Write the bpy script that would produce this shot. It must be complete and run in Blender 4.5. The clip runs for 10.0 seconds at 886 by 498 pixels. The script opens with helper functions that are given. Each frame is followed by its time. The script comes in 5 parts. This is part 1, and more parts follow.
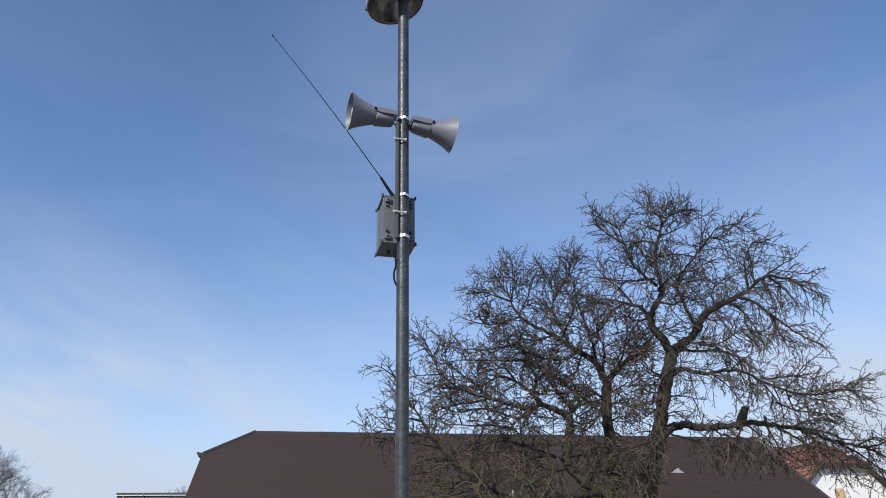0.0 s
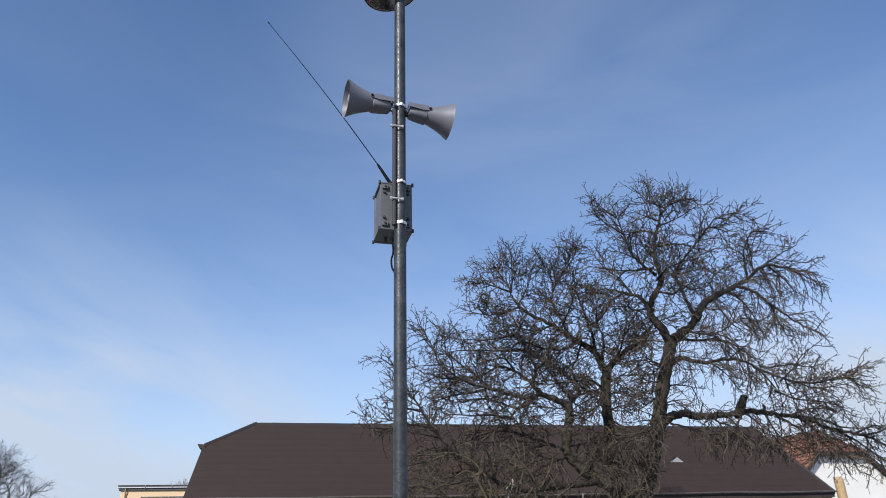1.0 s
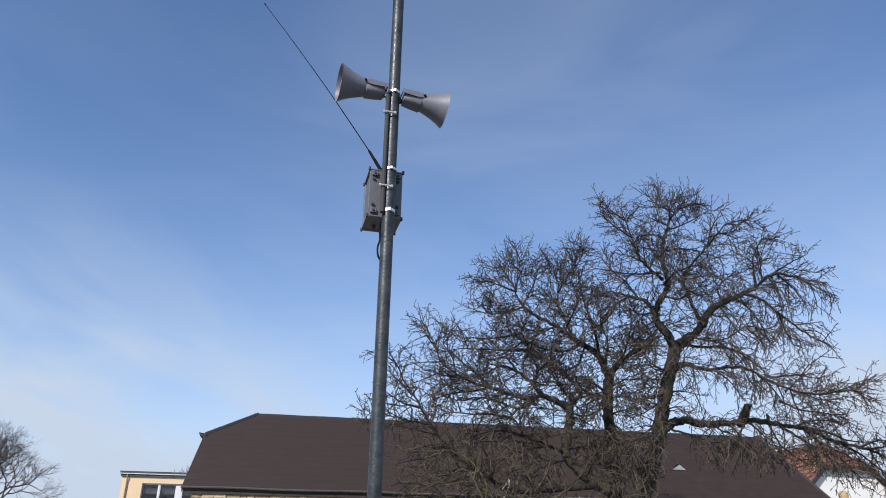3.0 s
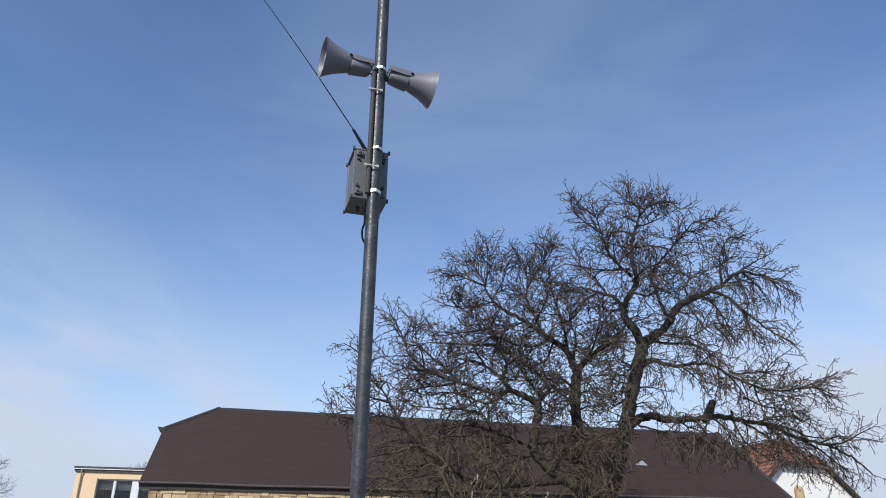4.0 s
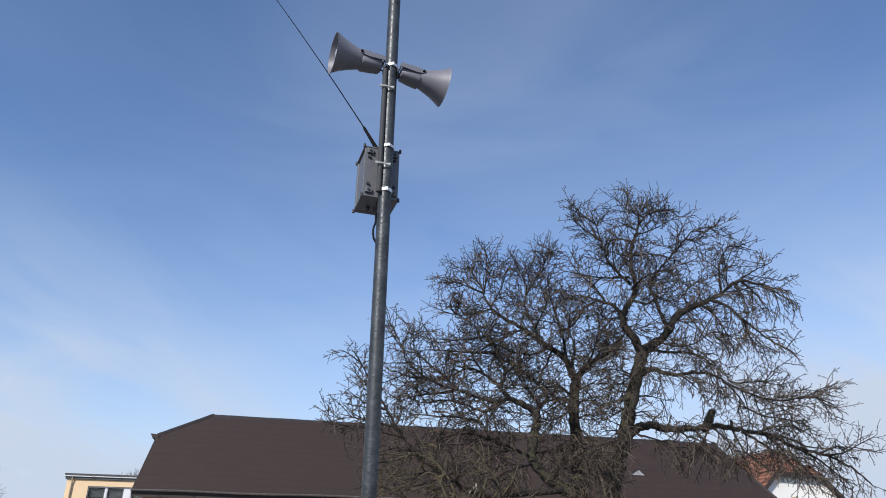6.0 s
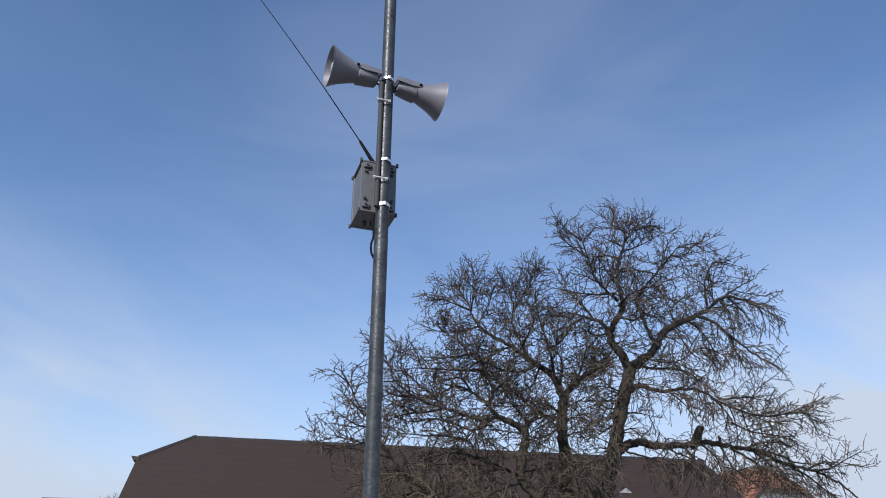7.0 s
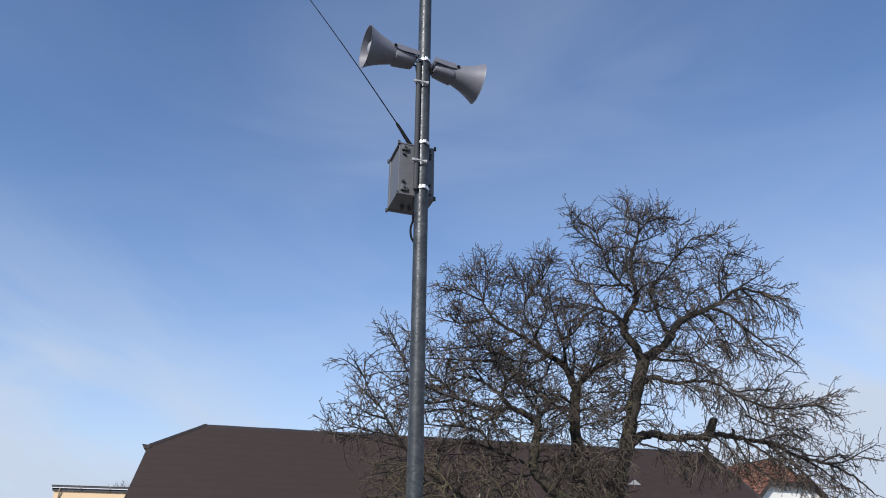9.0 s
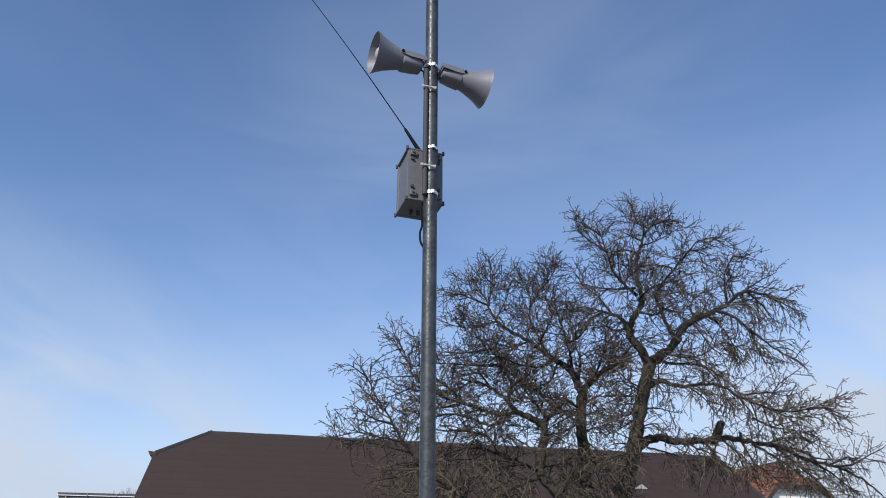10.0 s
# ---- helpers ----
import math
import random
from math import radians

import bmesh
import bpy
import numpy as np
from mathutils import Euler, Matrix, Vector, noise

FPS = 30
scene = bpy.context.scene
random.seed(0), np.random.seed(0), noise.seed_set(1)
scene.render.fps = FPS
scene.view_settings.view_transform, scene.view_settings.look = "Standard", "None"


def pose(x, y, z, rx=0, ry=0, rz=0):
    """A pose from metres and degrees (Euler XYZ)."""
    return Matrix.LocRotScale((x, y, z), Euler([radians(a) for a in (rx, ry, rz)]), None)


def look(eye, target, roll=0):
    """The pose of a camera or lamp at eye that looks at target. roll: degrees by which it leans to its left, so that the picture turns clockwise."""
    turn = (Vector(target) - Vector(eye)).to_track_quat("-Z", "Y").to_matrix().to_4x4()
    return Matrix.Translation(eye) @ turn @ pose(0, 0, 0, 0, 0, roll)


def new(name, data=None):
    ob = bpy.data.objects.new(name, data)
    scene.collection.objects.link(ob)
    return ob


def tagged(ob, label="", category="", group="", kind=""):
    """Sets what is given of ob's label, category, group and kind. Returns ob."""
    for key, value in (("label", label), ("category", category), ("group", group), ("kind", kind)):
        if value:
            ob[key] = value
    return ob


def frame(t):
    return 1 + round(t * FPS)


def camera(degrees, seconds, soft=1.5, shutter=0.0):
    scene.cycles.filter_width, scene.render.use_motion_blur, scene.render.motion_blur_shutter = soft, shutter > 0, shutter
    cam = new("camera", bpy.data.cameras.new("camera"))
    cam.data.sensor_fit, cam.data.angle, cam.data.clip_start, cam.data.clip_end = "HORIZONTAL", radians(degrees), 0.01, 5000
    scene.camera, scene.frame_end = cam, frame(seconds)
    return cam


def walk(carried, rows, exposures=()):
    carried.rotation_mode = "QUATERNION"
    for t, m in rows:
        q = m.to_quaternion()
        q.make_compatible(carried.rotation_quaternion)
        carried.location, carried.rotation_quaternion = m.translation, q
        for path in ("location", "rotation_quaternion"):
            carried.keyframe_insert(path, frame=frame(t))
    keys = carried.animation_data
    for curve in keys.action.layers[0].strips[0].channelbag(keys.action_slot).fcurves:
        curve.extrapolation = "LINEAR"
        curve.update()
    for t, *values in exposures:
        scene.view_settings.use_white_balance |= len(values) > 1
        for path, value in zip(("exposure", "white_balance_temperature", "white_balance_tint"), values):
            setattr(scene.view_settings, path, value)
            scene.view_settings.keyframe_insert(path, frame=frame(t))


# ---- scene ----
cam = camera(64.7, 10.0, soft=1.0)
PATH = [
    (0, (0.14, 0.019, 1.648), (0.082, 1.843, 2.467), -1.3),
    (0.5, (0.15, 0.028, 1.623), (0.099, 1.855, 2.434), -1.6),
    (1, (0.156, 0.032, 1.605), (0.098, 1.865, 2.404), -1.6),
    (1.5, (0.142, 0.045, 1.592), (0.088, 1.885, 2.374), -1.0),
    (2, (0.25, 0.073, 1.584), (0.136, 1.9, 2.39), 0.2),
    (2.5, (0.352, 0.092, 1.581), (0.233, 1.92, 2.384), 0.7),
    (4, (0.157, 0.379, 1.588), (0.167, 2.218, 2.376), 0.5),
    (4.5, (0.067, 0.459, 1.587), (0.108, 2.296, 2.378), 0.5),
    (5, (0.016, 0.5, 1.587), (0.052, 2.332, 2.387), 0.3),
    (6.5, (0.043, 0.525, 1.585), (0.069, 2.346, 2.412), 1.0),
    (7, (-0.065, 0.595, 1.605), (0.008, 2.401, 2.461), -0.1),
    (7.5, (-0.156, 0.656, 1.606), (-0.089, 2.473, 2.44), -0.1),
    (8, (-0.221, 0.689, 1.599), (-0.155, 2.504, 2.437), 0.0),
    (8.5, (-0.264, 0.7, 1.597), (-0.198, 2.514, 2.437), 0.4),
    (9, (-0.288, 0.699, 1.596), (-0.228, 2.516, 2.431), 0.4),
    (9.5, (-0.306, 0.706, 1.593), (-0.244, 2.518, 2.437), 0.3),
    (10, (-0.326, 0.697, 1.594), (-0.276, 2.508, 2.441), 0.1),
]
walk(cam, [(t, look(eye, target, roll)) for t, eye, target, roll in PATH], [(0, 0.5, 5900, 13), (10, 0.5, 5900, 13)])

# ---------------------------------------------------------------- light
SUN_AZ, SUN_EL = radians(207), radians(36)      # clockwise from +y; behind the camera and to its left
SUN_DIR = Vector((math.sin(SUN_AZ) * math.cos(SUN_EL), math.cos(SUN_AZ) * math.cos(SUN_EL), math.sin(SUN_EL)))
world = bpy.data.worlds.new("sky")
scene.world = world
world.use_nodes = True
wn, wl = world.node_tree.nodes, world.node_tree.links
sky = wn.new("ShaderNodeTexSky")
sky.sky_type, sky.sun_disc = "NISHITA", False
sky.sun_elevation, sky.sun_rotation = SUN_EL, SUN_AZ
sky.air_density, sky.dust_density, sky.ozone_density = 1.0, 0.08, 3.0


def wnode(kind, **sets):
    n = wn.new(kind)
    for k, v in sets.items():
        n.inputs[k].default_value = v
    return n


def wmath(op, a, b, clamp=False):
    n = wn.new("ShaderNodeMath")
    n.operation, n.use_clamp = op, clamp
    for k, v in enumerate((a, b)):
        if isinstance(v, (int, float)):
            n.inputs[k].default_value = v
        else:
            wl.new(v, n.inputs[k])
    return n.outputs[0]


# thin cirrus: stretched noise on the sky's dome, thicker towards the horizon
coord = wn.new("ShaderNodeTexCoord")
sep = wn.new("ShaderNodeSeparateXYZ")
wl.new(coord.outputs["Generated"], sep.inputs[0])
mapping = wn.new("ShaderNodeMapping")
mapping.inputs["Rotation"].default_value = (0.0, radians(38), radians(20))
mapping.inputs["Scale"].default_value = (1.1, 1.0, 3.2)
wl.new(coord.outputs["Generated"], mapping.inputs[0])
veil = wnode("ShaderNodeTexNoise", Scale=2.1, Detail=6.0, Roughness=0.5, Distortion=0.6)
wl.new(mapping.outputs[0], veil.inputs["Vector"])
broad = wnode("ShaderNodeTexNoise", Scale=1.4, Detail=3.0, Roughness=0.45)
wl.new(coord.outputs["Generated"], broad.inputs["Vector"])
streak = wmath("MULTIPLY", wmath("SUBTRACT", veil.outputs["Fac"], 0.40, True), 1.2, True)
patch = wmath("MULTIPLY", wmath("SUBTRACT", broad.outputs["Fac"], 0.30, True), 1.6, True)
low = wmath("SUBTRACT", 1.0, wmath("MULTIPLY", sep.outputs["Z"], 1.9), True)
low = wmath("MULTIPLY", low, low)
# banks of cirrus low down on both sides of the view and behind it
wisp_map = wn.new("ShaderNodeMapping")
wisp_map.vector_type = "TEXTURE"
wisp_map.inputs["Rotation"].default_value = (0.0, radians(30), 0.0)
wisp_map.inputs["Scale"].default_value = (0.60, 0.60, 0.17)
wl.new(coord.outputs["Generated"], wisp_map.inputs[0])
wisp = wnode("ShaderNodeTexNoise", Scale=1.9, Detail=5.0, Roughness=0.5, Distortion=0.5)
wl.new(wisp_map.outputs[0], wisp.inputs["Vector"])
wisps = wmath("MULTIPLY", wmath("SUBTRACT", wisp.outputs["Fac"], 0.37, True), 3.0, True)
sides = wmath("MULTIPLY", wmath("MULTIPLY", sep.outputs["X"], sep.outputs["X"]), 3.4, True)
height = wmath("SUBTRACT", 1.47, wmath("MULTIPLY", sep.outputs["Z"], 3.45), True)
bank = wmath("MULTIPLY", wmath("MULTIPLY", wisps, sides), height)
cover = wmath("ADD", wmath("MULTIPLY", wmath("MULTIPLY", streak, patch), 0.68), wmath("MULTIPLY", low, wmath("ADD", 0.42, wmath("MULTIPLY", wisp.outputs["Fac"], 1.1))), True)
cover = wmath("ADD", cover, wmath("MULTIPLY", bank, 0.86), True)
# a thin veil that thickens to the right
veil_side = wmath("MULTIPLY", sep.outputs["X"], 1.25, True)
veil_height = wmath("SUBTRACT", 1.6, wmath("MULTIPLY", sep.outputs["Z"], 2.9), True)
veil_soft = wmath("ADD", 0.45, wmath("MULTIPLY", veil.outputs["Fac"], 0.9))
cover = wmath("ADD", cover, wmath("MULTIPLY", wmath("MULTIPLY", wmath("MULTIPLY", veil_side, veil_height), veil_soft), 0.37), True)
# pale haze along the horizon
horizon = wmath("SUBTRACT", 1.0, wmath("MULTIPLY", sep.outputs["Z"], 3.6), True)
cover = wmath("ADD", cover, wmath("MULTIPLY", horizon, 0.22), True)
# a faint high veil, a little to the right of the post
haze_side = wmath("SUBTRACT", 1.0, wmath("MULTIPLY", wmath("ABSOLUTE", wmath("SUBTRACT", sep.outputs["X"], 0.14), 0.0), 2.8), True)
haze_height = wmath("MULTIPLY", wmath("SUBTRACT", sep.outputs["Z"], 0.36, True), 4.0, True)
cover = wmath("ADD", cover, wmath("MULTIPLY", wmath("MULTIPLY", haze_side, haze_height), wmath("MULTIPLY", veil_soft, 0.085)), True)
cloud = wn.new("ShaderNodeMixRGB")
cloud.inputs["Color2"].default_value = (4.06, 4.46, 4.84, 1)
wl.new(cover, cloud.inputs["Fac"])
wl.new(sky.outputs[0], cloud.inputs["Color1"])
wl.new(cloud.outputs[0], wn["Background"].inputs["Color"])
wn["Background"].inputs["Strength"].default_value = 0.106
lamp = new("sun", bpy.data.lights.new("sun", "SUN"))
lamp.data.energy, lamp.data.angle, lamp.data.color = 3.2, radians(0.5), (1.0, 0.91, 0.78)
lamp.matrix_world = look(SUN_DIR * 60, (0, 0, 0))


# ---------------------------------------------------------------- materials
def material(name, dark, light, rough=0.7, metal=0.0, scale=8.0, fine=60.0, bump=0.0, depth=0.01, stretch=(1, 1, 1), island=0.0, per_object=0.0, spread=(0.35, 0.65), coat=0.0, lichen=None):
    """Two noises, coarse and fine, mix two tones; the fine one gives relief."""
    m = bpy.data.materials.new(name)
    m.use_nodes = True
    n, k = m.node_tree.nodes, m.node_tree.links
    p = n["Principled BSDF"]
    p.inputs["Metallic"].default_value = metal
    p.inputs["Coat Weight"].default_value = coat
    tc, mp = n.new("ShaderNodeTexCoord"), n.new("ShaderNodeMapping")
    mp.inputs["Scale"].default_value = stretch
    k.new(tc.outputs["Object"], mp.inputs[0])
    a, b = n.new("ShaderNodeTexNoise"), n.new("ShaderNodeTexNoise")
    for node, s in ((a, scale), (b, fine)):
        node.inputs["Scale"].default_value, node.inputs["Detail"].default_value = s, 5
        k.new(mp.outputs[0], node.inputs["Vector"])
    mix = n.new("ShaderNodeMath")
    mix.operation = "MULTIPLY_ADD"
    mix.inputs[1].default_value = 0.45
    half = n.new("ShaderNodeMath")
    half.operation = "MULTIPLY"
    half.inputs[1].default_value = 0.55
    k.new(a.outputs["Fac"], half.inputs[0])
    k.new(b.outputs["Fac"], mix.inputs[0])
    k.new(half.outputs[0], mix.inputs[2])
    value = mix.outputs[0]
    if island or per_object:
        src = n.new("ShaderNodeNewGeometry").outputs["Random Per Island"] if island else n.new("ShaderNodeObjectInfo").outputs["Random"]
        add = n.new("ShaderNodeMath")
        add.operation = "MULTIPLY_ADD"
        add.inputs[1].default_value = island or per_object
        k.new(src, add.inputs[0])
        off = n.new("ShaderNodeMath")
        off.operation = "SUBTRACT"
        off.inputs[1].default_value = (island or per_object) / 2
        k.new(value, off.inputs[0])
        k.new(off.outputs[0], add.inputs[2])
        value = add.outputs[0]
    ramp = n.new("ShaderNodeValToRGB")
    ramp.color_ramp.elements[0].position, ramp.color_ramp.elements[1].position = spread
    ramp.color_ramp.elements[0].color, ramp.color_ramp.elements[1].color = (*dark, 1), (*light, 1)
    k.new(value, ramp.inputs[0])
    colour = ramp.outputs[0]
    if lichen:
        spots, cut, blend = n.new("ShaderNodeTexNoise"), n.new("ShaderNodeMapRange"), n.new("ShaderNodeMixRGB")
        spots.inputs["Scale"].default_value, spots.inputs["Detail"].default_value = 2.6, 8
        k.new(tc.outputs["Object"], spots.inputs["Vector"])
        cut.inputs["From Min"].default_value, cut.inputs["From Max"].default_value, cut.inputs["To Max"].default_value = 0.50, 0.64, 0.5
        k.new(spots.outputs["Fac"], cut.inputs[0])
        k.new(cut.outputs[0], blend.inputs[0])
        k.new(colour, blend.inputs[1])
        blend.inputs[2].default_value = (*lichen, 1)
        colour = blend.outputs[0]
    k.new(colour, p.inputs["Base Color"])
    rr = n.new("ShaderNodeMapRange")
    rr.inputs["To Min"].default_value, rr.inputs["To Max"].default_value = max(0.03, rough - 0.1), min(1, rough + 0.1)
    k.new(b.outputs["Fac"], rr.inputs[0])
    k.new(rr.outputs[0], p.inputs["Roughness"])
    if bump:
        bp = n.new("ShaderNodeBump")
        bp.inputs["Strength"].default_value, bp.inputs["Distance"].default_value = bump, depth
        k.new(b.outputs["Fac"], bp.inputs["Height"])
        k.new(bp.outputs[0], p.inputs["Normal"])
    return m


def zinc_material():
    """Galvanised steel: crystals of different brightness and gloss."""
    m = bpy.data.materials.new("galvanised_steel")
    m.use_nodes = True
    n, k = m.node_tree.nodes, m.node_tree.links
    p = n["Principled BSDF"]
    tc = n.new("ShaderNodeTexCoord")
    cell, cloudy, drip = n.new("ShaderNodeTexVoronoi"), n.new("ShaderNodeTexNoise"), n.new("ShaderNodeTexNoise")
    cell.inputs["Scale"].default_value = 55
    cloudy.inputs["Scale"].default_value, cloudy.inputs["Detail"].default_value = 9, 6
    mp = n.new("ShaderNodeMapping")
    mp.inputs["Scale"].default_value = (34, 34, 75)
    drip.inputs["Scale"].default_value = 1.0
    for node in (cell, cloudy, mp):
        k.new(tc.outputs["Object"], node.inputs[0])
    k.new(mp.outputs[0], drip.inputs[0])
    ramp = n.new("ShaderNodeValToRGB")
    ramp.color_ramp.elements[0].position, ramp.color_ramp.elements[1].position = 0.3, 0.75
    ramp.color_ramp.elements[0].color, ramp.color_ramp.elements[1].color = (0.028, 0.032, 0.034, 1), (0.088, 0.095, 0.098, 1)
    mix = n.new("ShaderNodeMixRGB")
    mix.inputs[0].default_value = 0.25
    k.new(cloudy.outputs["Fac"], mix.inputs[1])
    k.new(cell.outputs["Color"], mix.inputs[2])
    k.new(mix.outputs[0], ramp.inputs[0])
    k.new(ramp.outputs[0], p.inputs["Base Color"])
    p.inputs["Metallic"].default_value = 0.4
    rr = n.new("ShaderNodeMapRange")
    rr.inputs["From Min"].default_value, rr.inputs["From Max"].default_value = 0.35, 0.7
    rr.inputs["To Min"].default_value, rr.inputs["To Max"].default_value = 0.6, 0.32
    k.new(drip.outputs["Fac"], rr.inputs[0])
    k.new(rr.outputs[0], p.inputs["Roughness"])
    bp = n.new("ShaderNodeBump")
    bp.inputs["Strength"].default_value, bp.inputs["Distance"].default_value = 0.42, 0.0035
    k.new(drip.outputs["Fac"], bp.inputs["Height"])
    k.new(bp.outputs[0], p.inputs["Normal"])
    return m


def glass_material():
    m = bpy.data.materials.new("window_glass")
    m.use_nodes = True
    p = m.node_tree.nodes["Principled BSDF"]
    p.inputs["Base Color"].default_value = (0.85, 0.9, 0.9, 1)
    p.inputs["Roughness"].default_value = 0.03
    p.inputs["Transmission Weight"].default_value = 1.0
    p.inputs["IOR"].default_value = 1.45
    return m


ZINC = zinc_material()
GLASS = glass_material()
STEEL = material("bright_steel", (0.50, 0.50, 0.49), (0.85, 0.85, 0.83), 0.32, 0.35, 30, 200)
HORN = material("grey_plastic", (0.150, 0.150, 0.170), (0.185, 0.185, 0.207), 0.5, 0, 6, 90, 0.05, 0.002)
HORN_IN = material("grey_plastic_pale", (0.34, 0.34, 0.35), (0.42, 0.42, 0.43), 0.5, 0, 6, 90)
CASE = material("grey_enamel", (0.112, 0.114, 0.119), (0.145, 0.147, 0.153), 0.45, 0, 5, 80, 0.08, 0.002)
BLACK = material("black_rubber", (0.003, 0.003, 0.0035), (0.008, 0.008, 0.009), 0.75, 0, 20, 120)
BLACK.node_tree.nodes["Principled BSDF"].inputs["Specular IOR Level"].default_value = 0.15
CONDUIT = material("grey_pvc", (0.035, 0.036, 0.038), (0.055, 0.056, 0.058), 0.75, 0, 6, 60)
SHADE = material("lamp_enamel", (0.05, 0.052, 0.055), (0.09, 0.092, 0.095), 0.35, 0.3, 8, 60)
BOWL = material("lamp_reflector", (0.14, 0.13, 0.12), (0.58, 0.54, 0.51), 0.2, 0.85, 5, 40)
TILE = material("brown_roof_tile", (0.0265, 0.0149, 0.0098), (0.0385, 0.0224, 0.0150), 0.7, 0, 3, 30, 0.15, 0.003, per_object=0.07)
TILE_REST = material("brown_roof_tile_rest", (0.0265, 0.0149, 0.0098), (0.0385, 0.0224, 0.0150), 0.7, 0, 3, 30, 0.15, 0.003, island=0.07)
RIDGE = material("dark_ridge_tile", (0.018, 0.014, 0.013), (0.032, 0.025, 0.023), 0.6, 0, 4, 30, 0.3, 0.005)
BOARD = material("dark_eaves_board", (0.03, 0.022, 0.018), (0.055, 0.042, 0.034), 0.7, 0, 5, 40, 0.2, 0.004, (0.3, 1, 1))
GUTTER = material("gutter_sheet", (0.17, 0.15, 0.14), (0.29, 0.265, 0.25), 0.42, 0.4, 6, 50)
STONE = material("sandstone", (0.30, 0.20, 0.10), (0.66, 0.52, 0.31), 0.9, 0, 4, 25, 0.7, 0.02, per_object=0.35)
MORTAR = material("lime_mortar", (0.30, 0.24, 0.16), (0.42, 0.35, 0.25), 0.95, 0, 6, 50, 0.5, 0.01)
PLASTER = material("apricot_plaster", (0.76, 0.56, 0.33), (0.84, 0.63, 0.39), 0.9, 0, 0.8, 40, 0.15, 0.004)
WHITE = material("white_render", (0.80, 0.78, 0.70), (0.90, 0.88, 0.81), 0.9, 0, 0.7, 30, 0.2, 0.005)
FRAME = material("white_window_frame", (0.72, 0.72, 0.72), (0.8, 0.8, 0.8), 0.4, 0, 4, 40)
CURTAIN = material("grey_blind", (0.022, 0.025, 0.026), (0.04, 0.044, 0.045), 0.9, 0, 3, 30)
ROOM = material("dim_room", (0.05, 0.05, 0.055), (0.08, 0.08, 0.085), 0.9, 0, 2, 20)
CORNICE = material("grey_flashing", (0.05, 0.055, 0.055), (0.10, 0.105, 0.105), 0.6, 0.2, 4, 40)
RED = material("red_clay_tile", (0.13, 0.052, 0.032), (0.28, 0.125, 0.072), 0.8, 0, 3, 25, 0.3, 0.006, island=0.45)
BARK = material("fruit_tree_bark", (0.0085, 0.0068, 0.0055), (0.040, 0.031, 0.0235), 0.95, 0, 3, 24, 1.0, 0.05, (1, 1, 0.45), lichen=(0.052, 0.046, 0.030))
MOSSY = material("mossy_trunk_bark", (0.012, 0.010, 0.008), (0.055, 0.047, 0.032), 0.95, 0, 3, 24, 1.0, 0.05, (1, 1, 0.45), lichen=(0.135, 0.118, 0.062))
DEAD_WOOD = material("bare_dead_wood", (0.16, 0.145, 0.12), (0.34, 0.31, 0.27), 0.85, 0, 4, 40, 0.3, 0.004)
TWIG = material("twig_bark", (0.013, 0.0100, 0.0078), (0.115, 0.089, 0.062), 0.85, 0, 1.2, 20, island=0.65)
TWIG_PALE = material("pale_twig_bark", (0.010, 0.0082, 0.005), (0.095, 0.076, 0.040), 0.85, 0, 1.2, 20, island=0.6)
FAR_TWIG = material("far_twig_bark", (0.045, 0.038, 0.034), (0.09, 0.076, 0.066), 0.9, 0, 1, 10)
# unseen ground; this grey is picked to throw light onto undersides
BOUNCE_GROUND = material("unseen_bounce_ground", (0.10, 0.094, 0.086), (0.185, 0.176, 0.163), 0.95, 0, 0.6, 12, 0.5, 0.03)
LEAD = material("skylight_sheet", (0.34, 0.34, 0.33), (0.50, 0.50, 0.49), 0.45, 0.3, 6, 40)
CREAM = material("cream_clay", (0.40, 0.28, 0.13), (0.52, 0.38, 0.20), 0.8, 0, 8, 50)


# ---------------------------------------------------------------- mesh helpers
def thing(name, label, category, m=None, group="", kind=""):
    ob = new(name)
    ob.empty_display_size = 0.1
    if m is not None:
        ob.matrix_basis = m
    return tagged(ob, label, category, group, kind)


def part(name, bm, mat, parent=None, label="", smooth=False, m=None):
    me = bpy.data.meshes.new(name)
    bm.normal_update()
    bm.to_mesh(me)
    bm.free()
    me.materials.append(mat)
    if smooth:
        me.shade_smooth()
        me.set_sharp_from_angle(angle=radians(40))
    ob = new(name, me)
    if parent is not None:
        ob.parent = parent
    if m is not None:
        ob.matrix_basis = m
    return tagged(ob, label)


def raw_part(name, verts, faces, mat, parent=None, label="", smooth=False):
    me = bpy.data.meshes.new(name)
    me.from_pydata(verts, [], faces)
    me.materials.append(mat)
    if smooth:
        me.shade_smooth()
    ob = new(name, me)
    if parent is not None:
        ob.parent = parent
    return tagged(ob, label)


def add_box(bm, x0, y0, z0, x1, y1, z1, bevel=0.0, m=None):
    made = bmesh.ops.create_cube(bm, size=1, matrix=Matrix.Translation(((x0 + x1) / 2, (y0 + y1) / 2, (z0 + z1) / 2)) @ Matrix.Diagonal((x1 - x0, y1 - y0, z1 - z0, 1)))
    vs = made["verts"]
    if bevel:
        es = {e for v in vs for e in v.link_edges}
        out = bmesh.ops.bevel(bm, geom=list(es), offset=bevel, segments=2, affect="EDGES", profile=0.6)
        vs = list({v for f in out["faces"] for v in f.verts} | {v for v in vs if v.is_valid})
    if m is not None:
        bmesh.ops.transform(bm, matrix=m, verts=vs)
    return bm


def box_bm(*a, **k):
    return add_box(bmesh.new(), *a, **k)


def frame_along(d):
    d = Vector(d).normalized()
    a = d.cross(Vector((0, 0, 1)))
    if a.length < 1e-4:
        a = Vector((1, 0, 0))
    a.normalize()
    return d, a, a.cross(d)


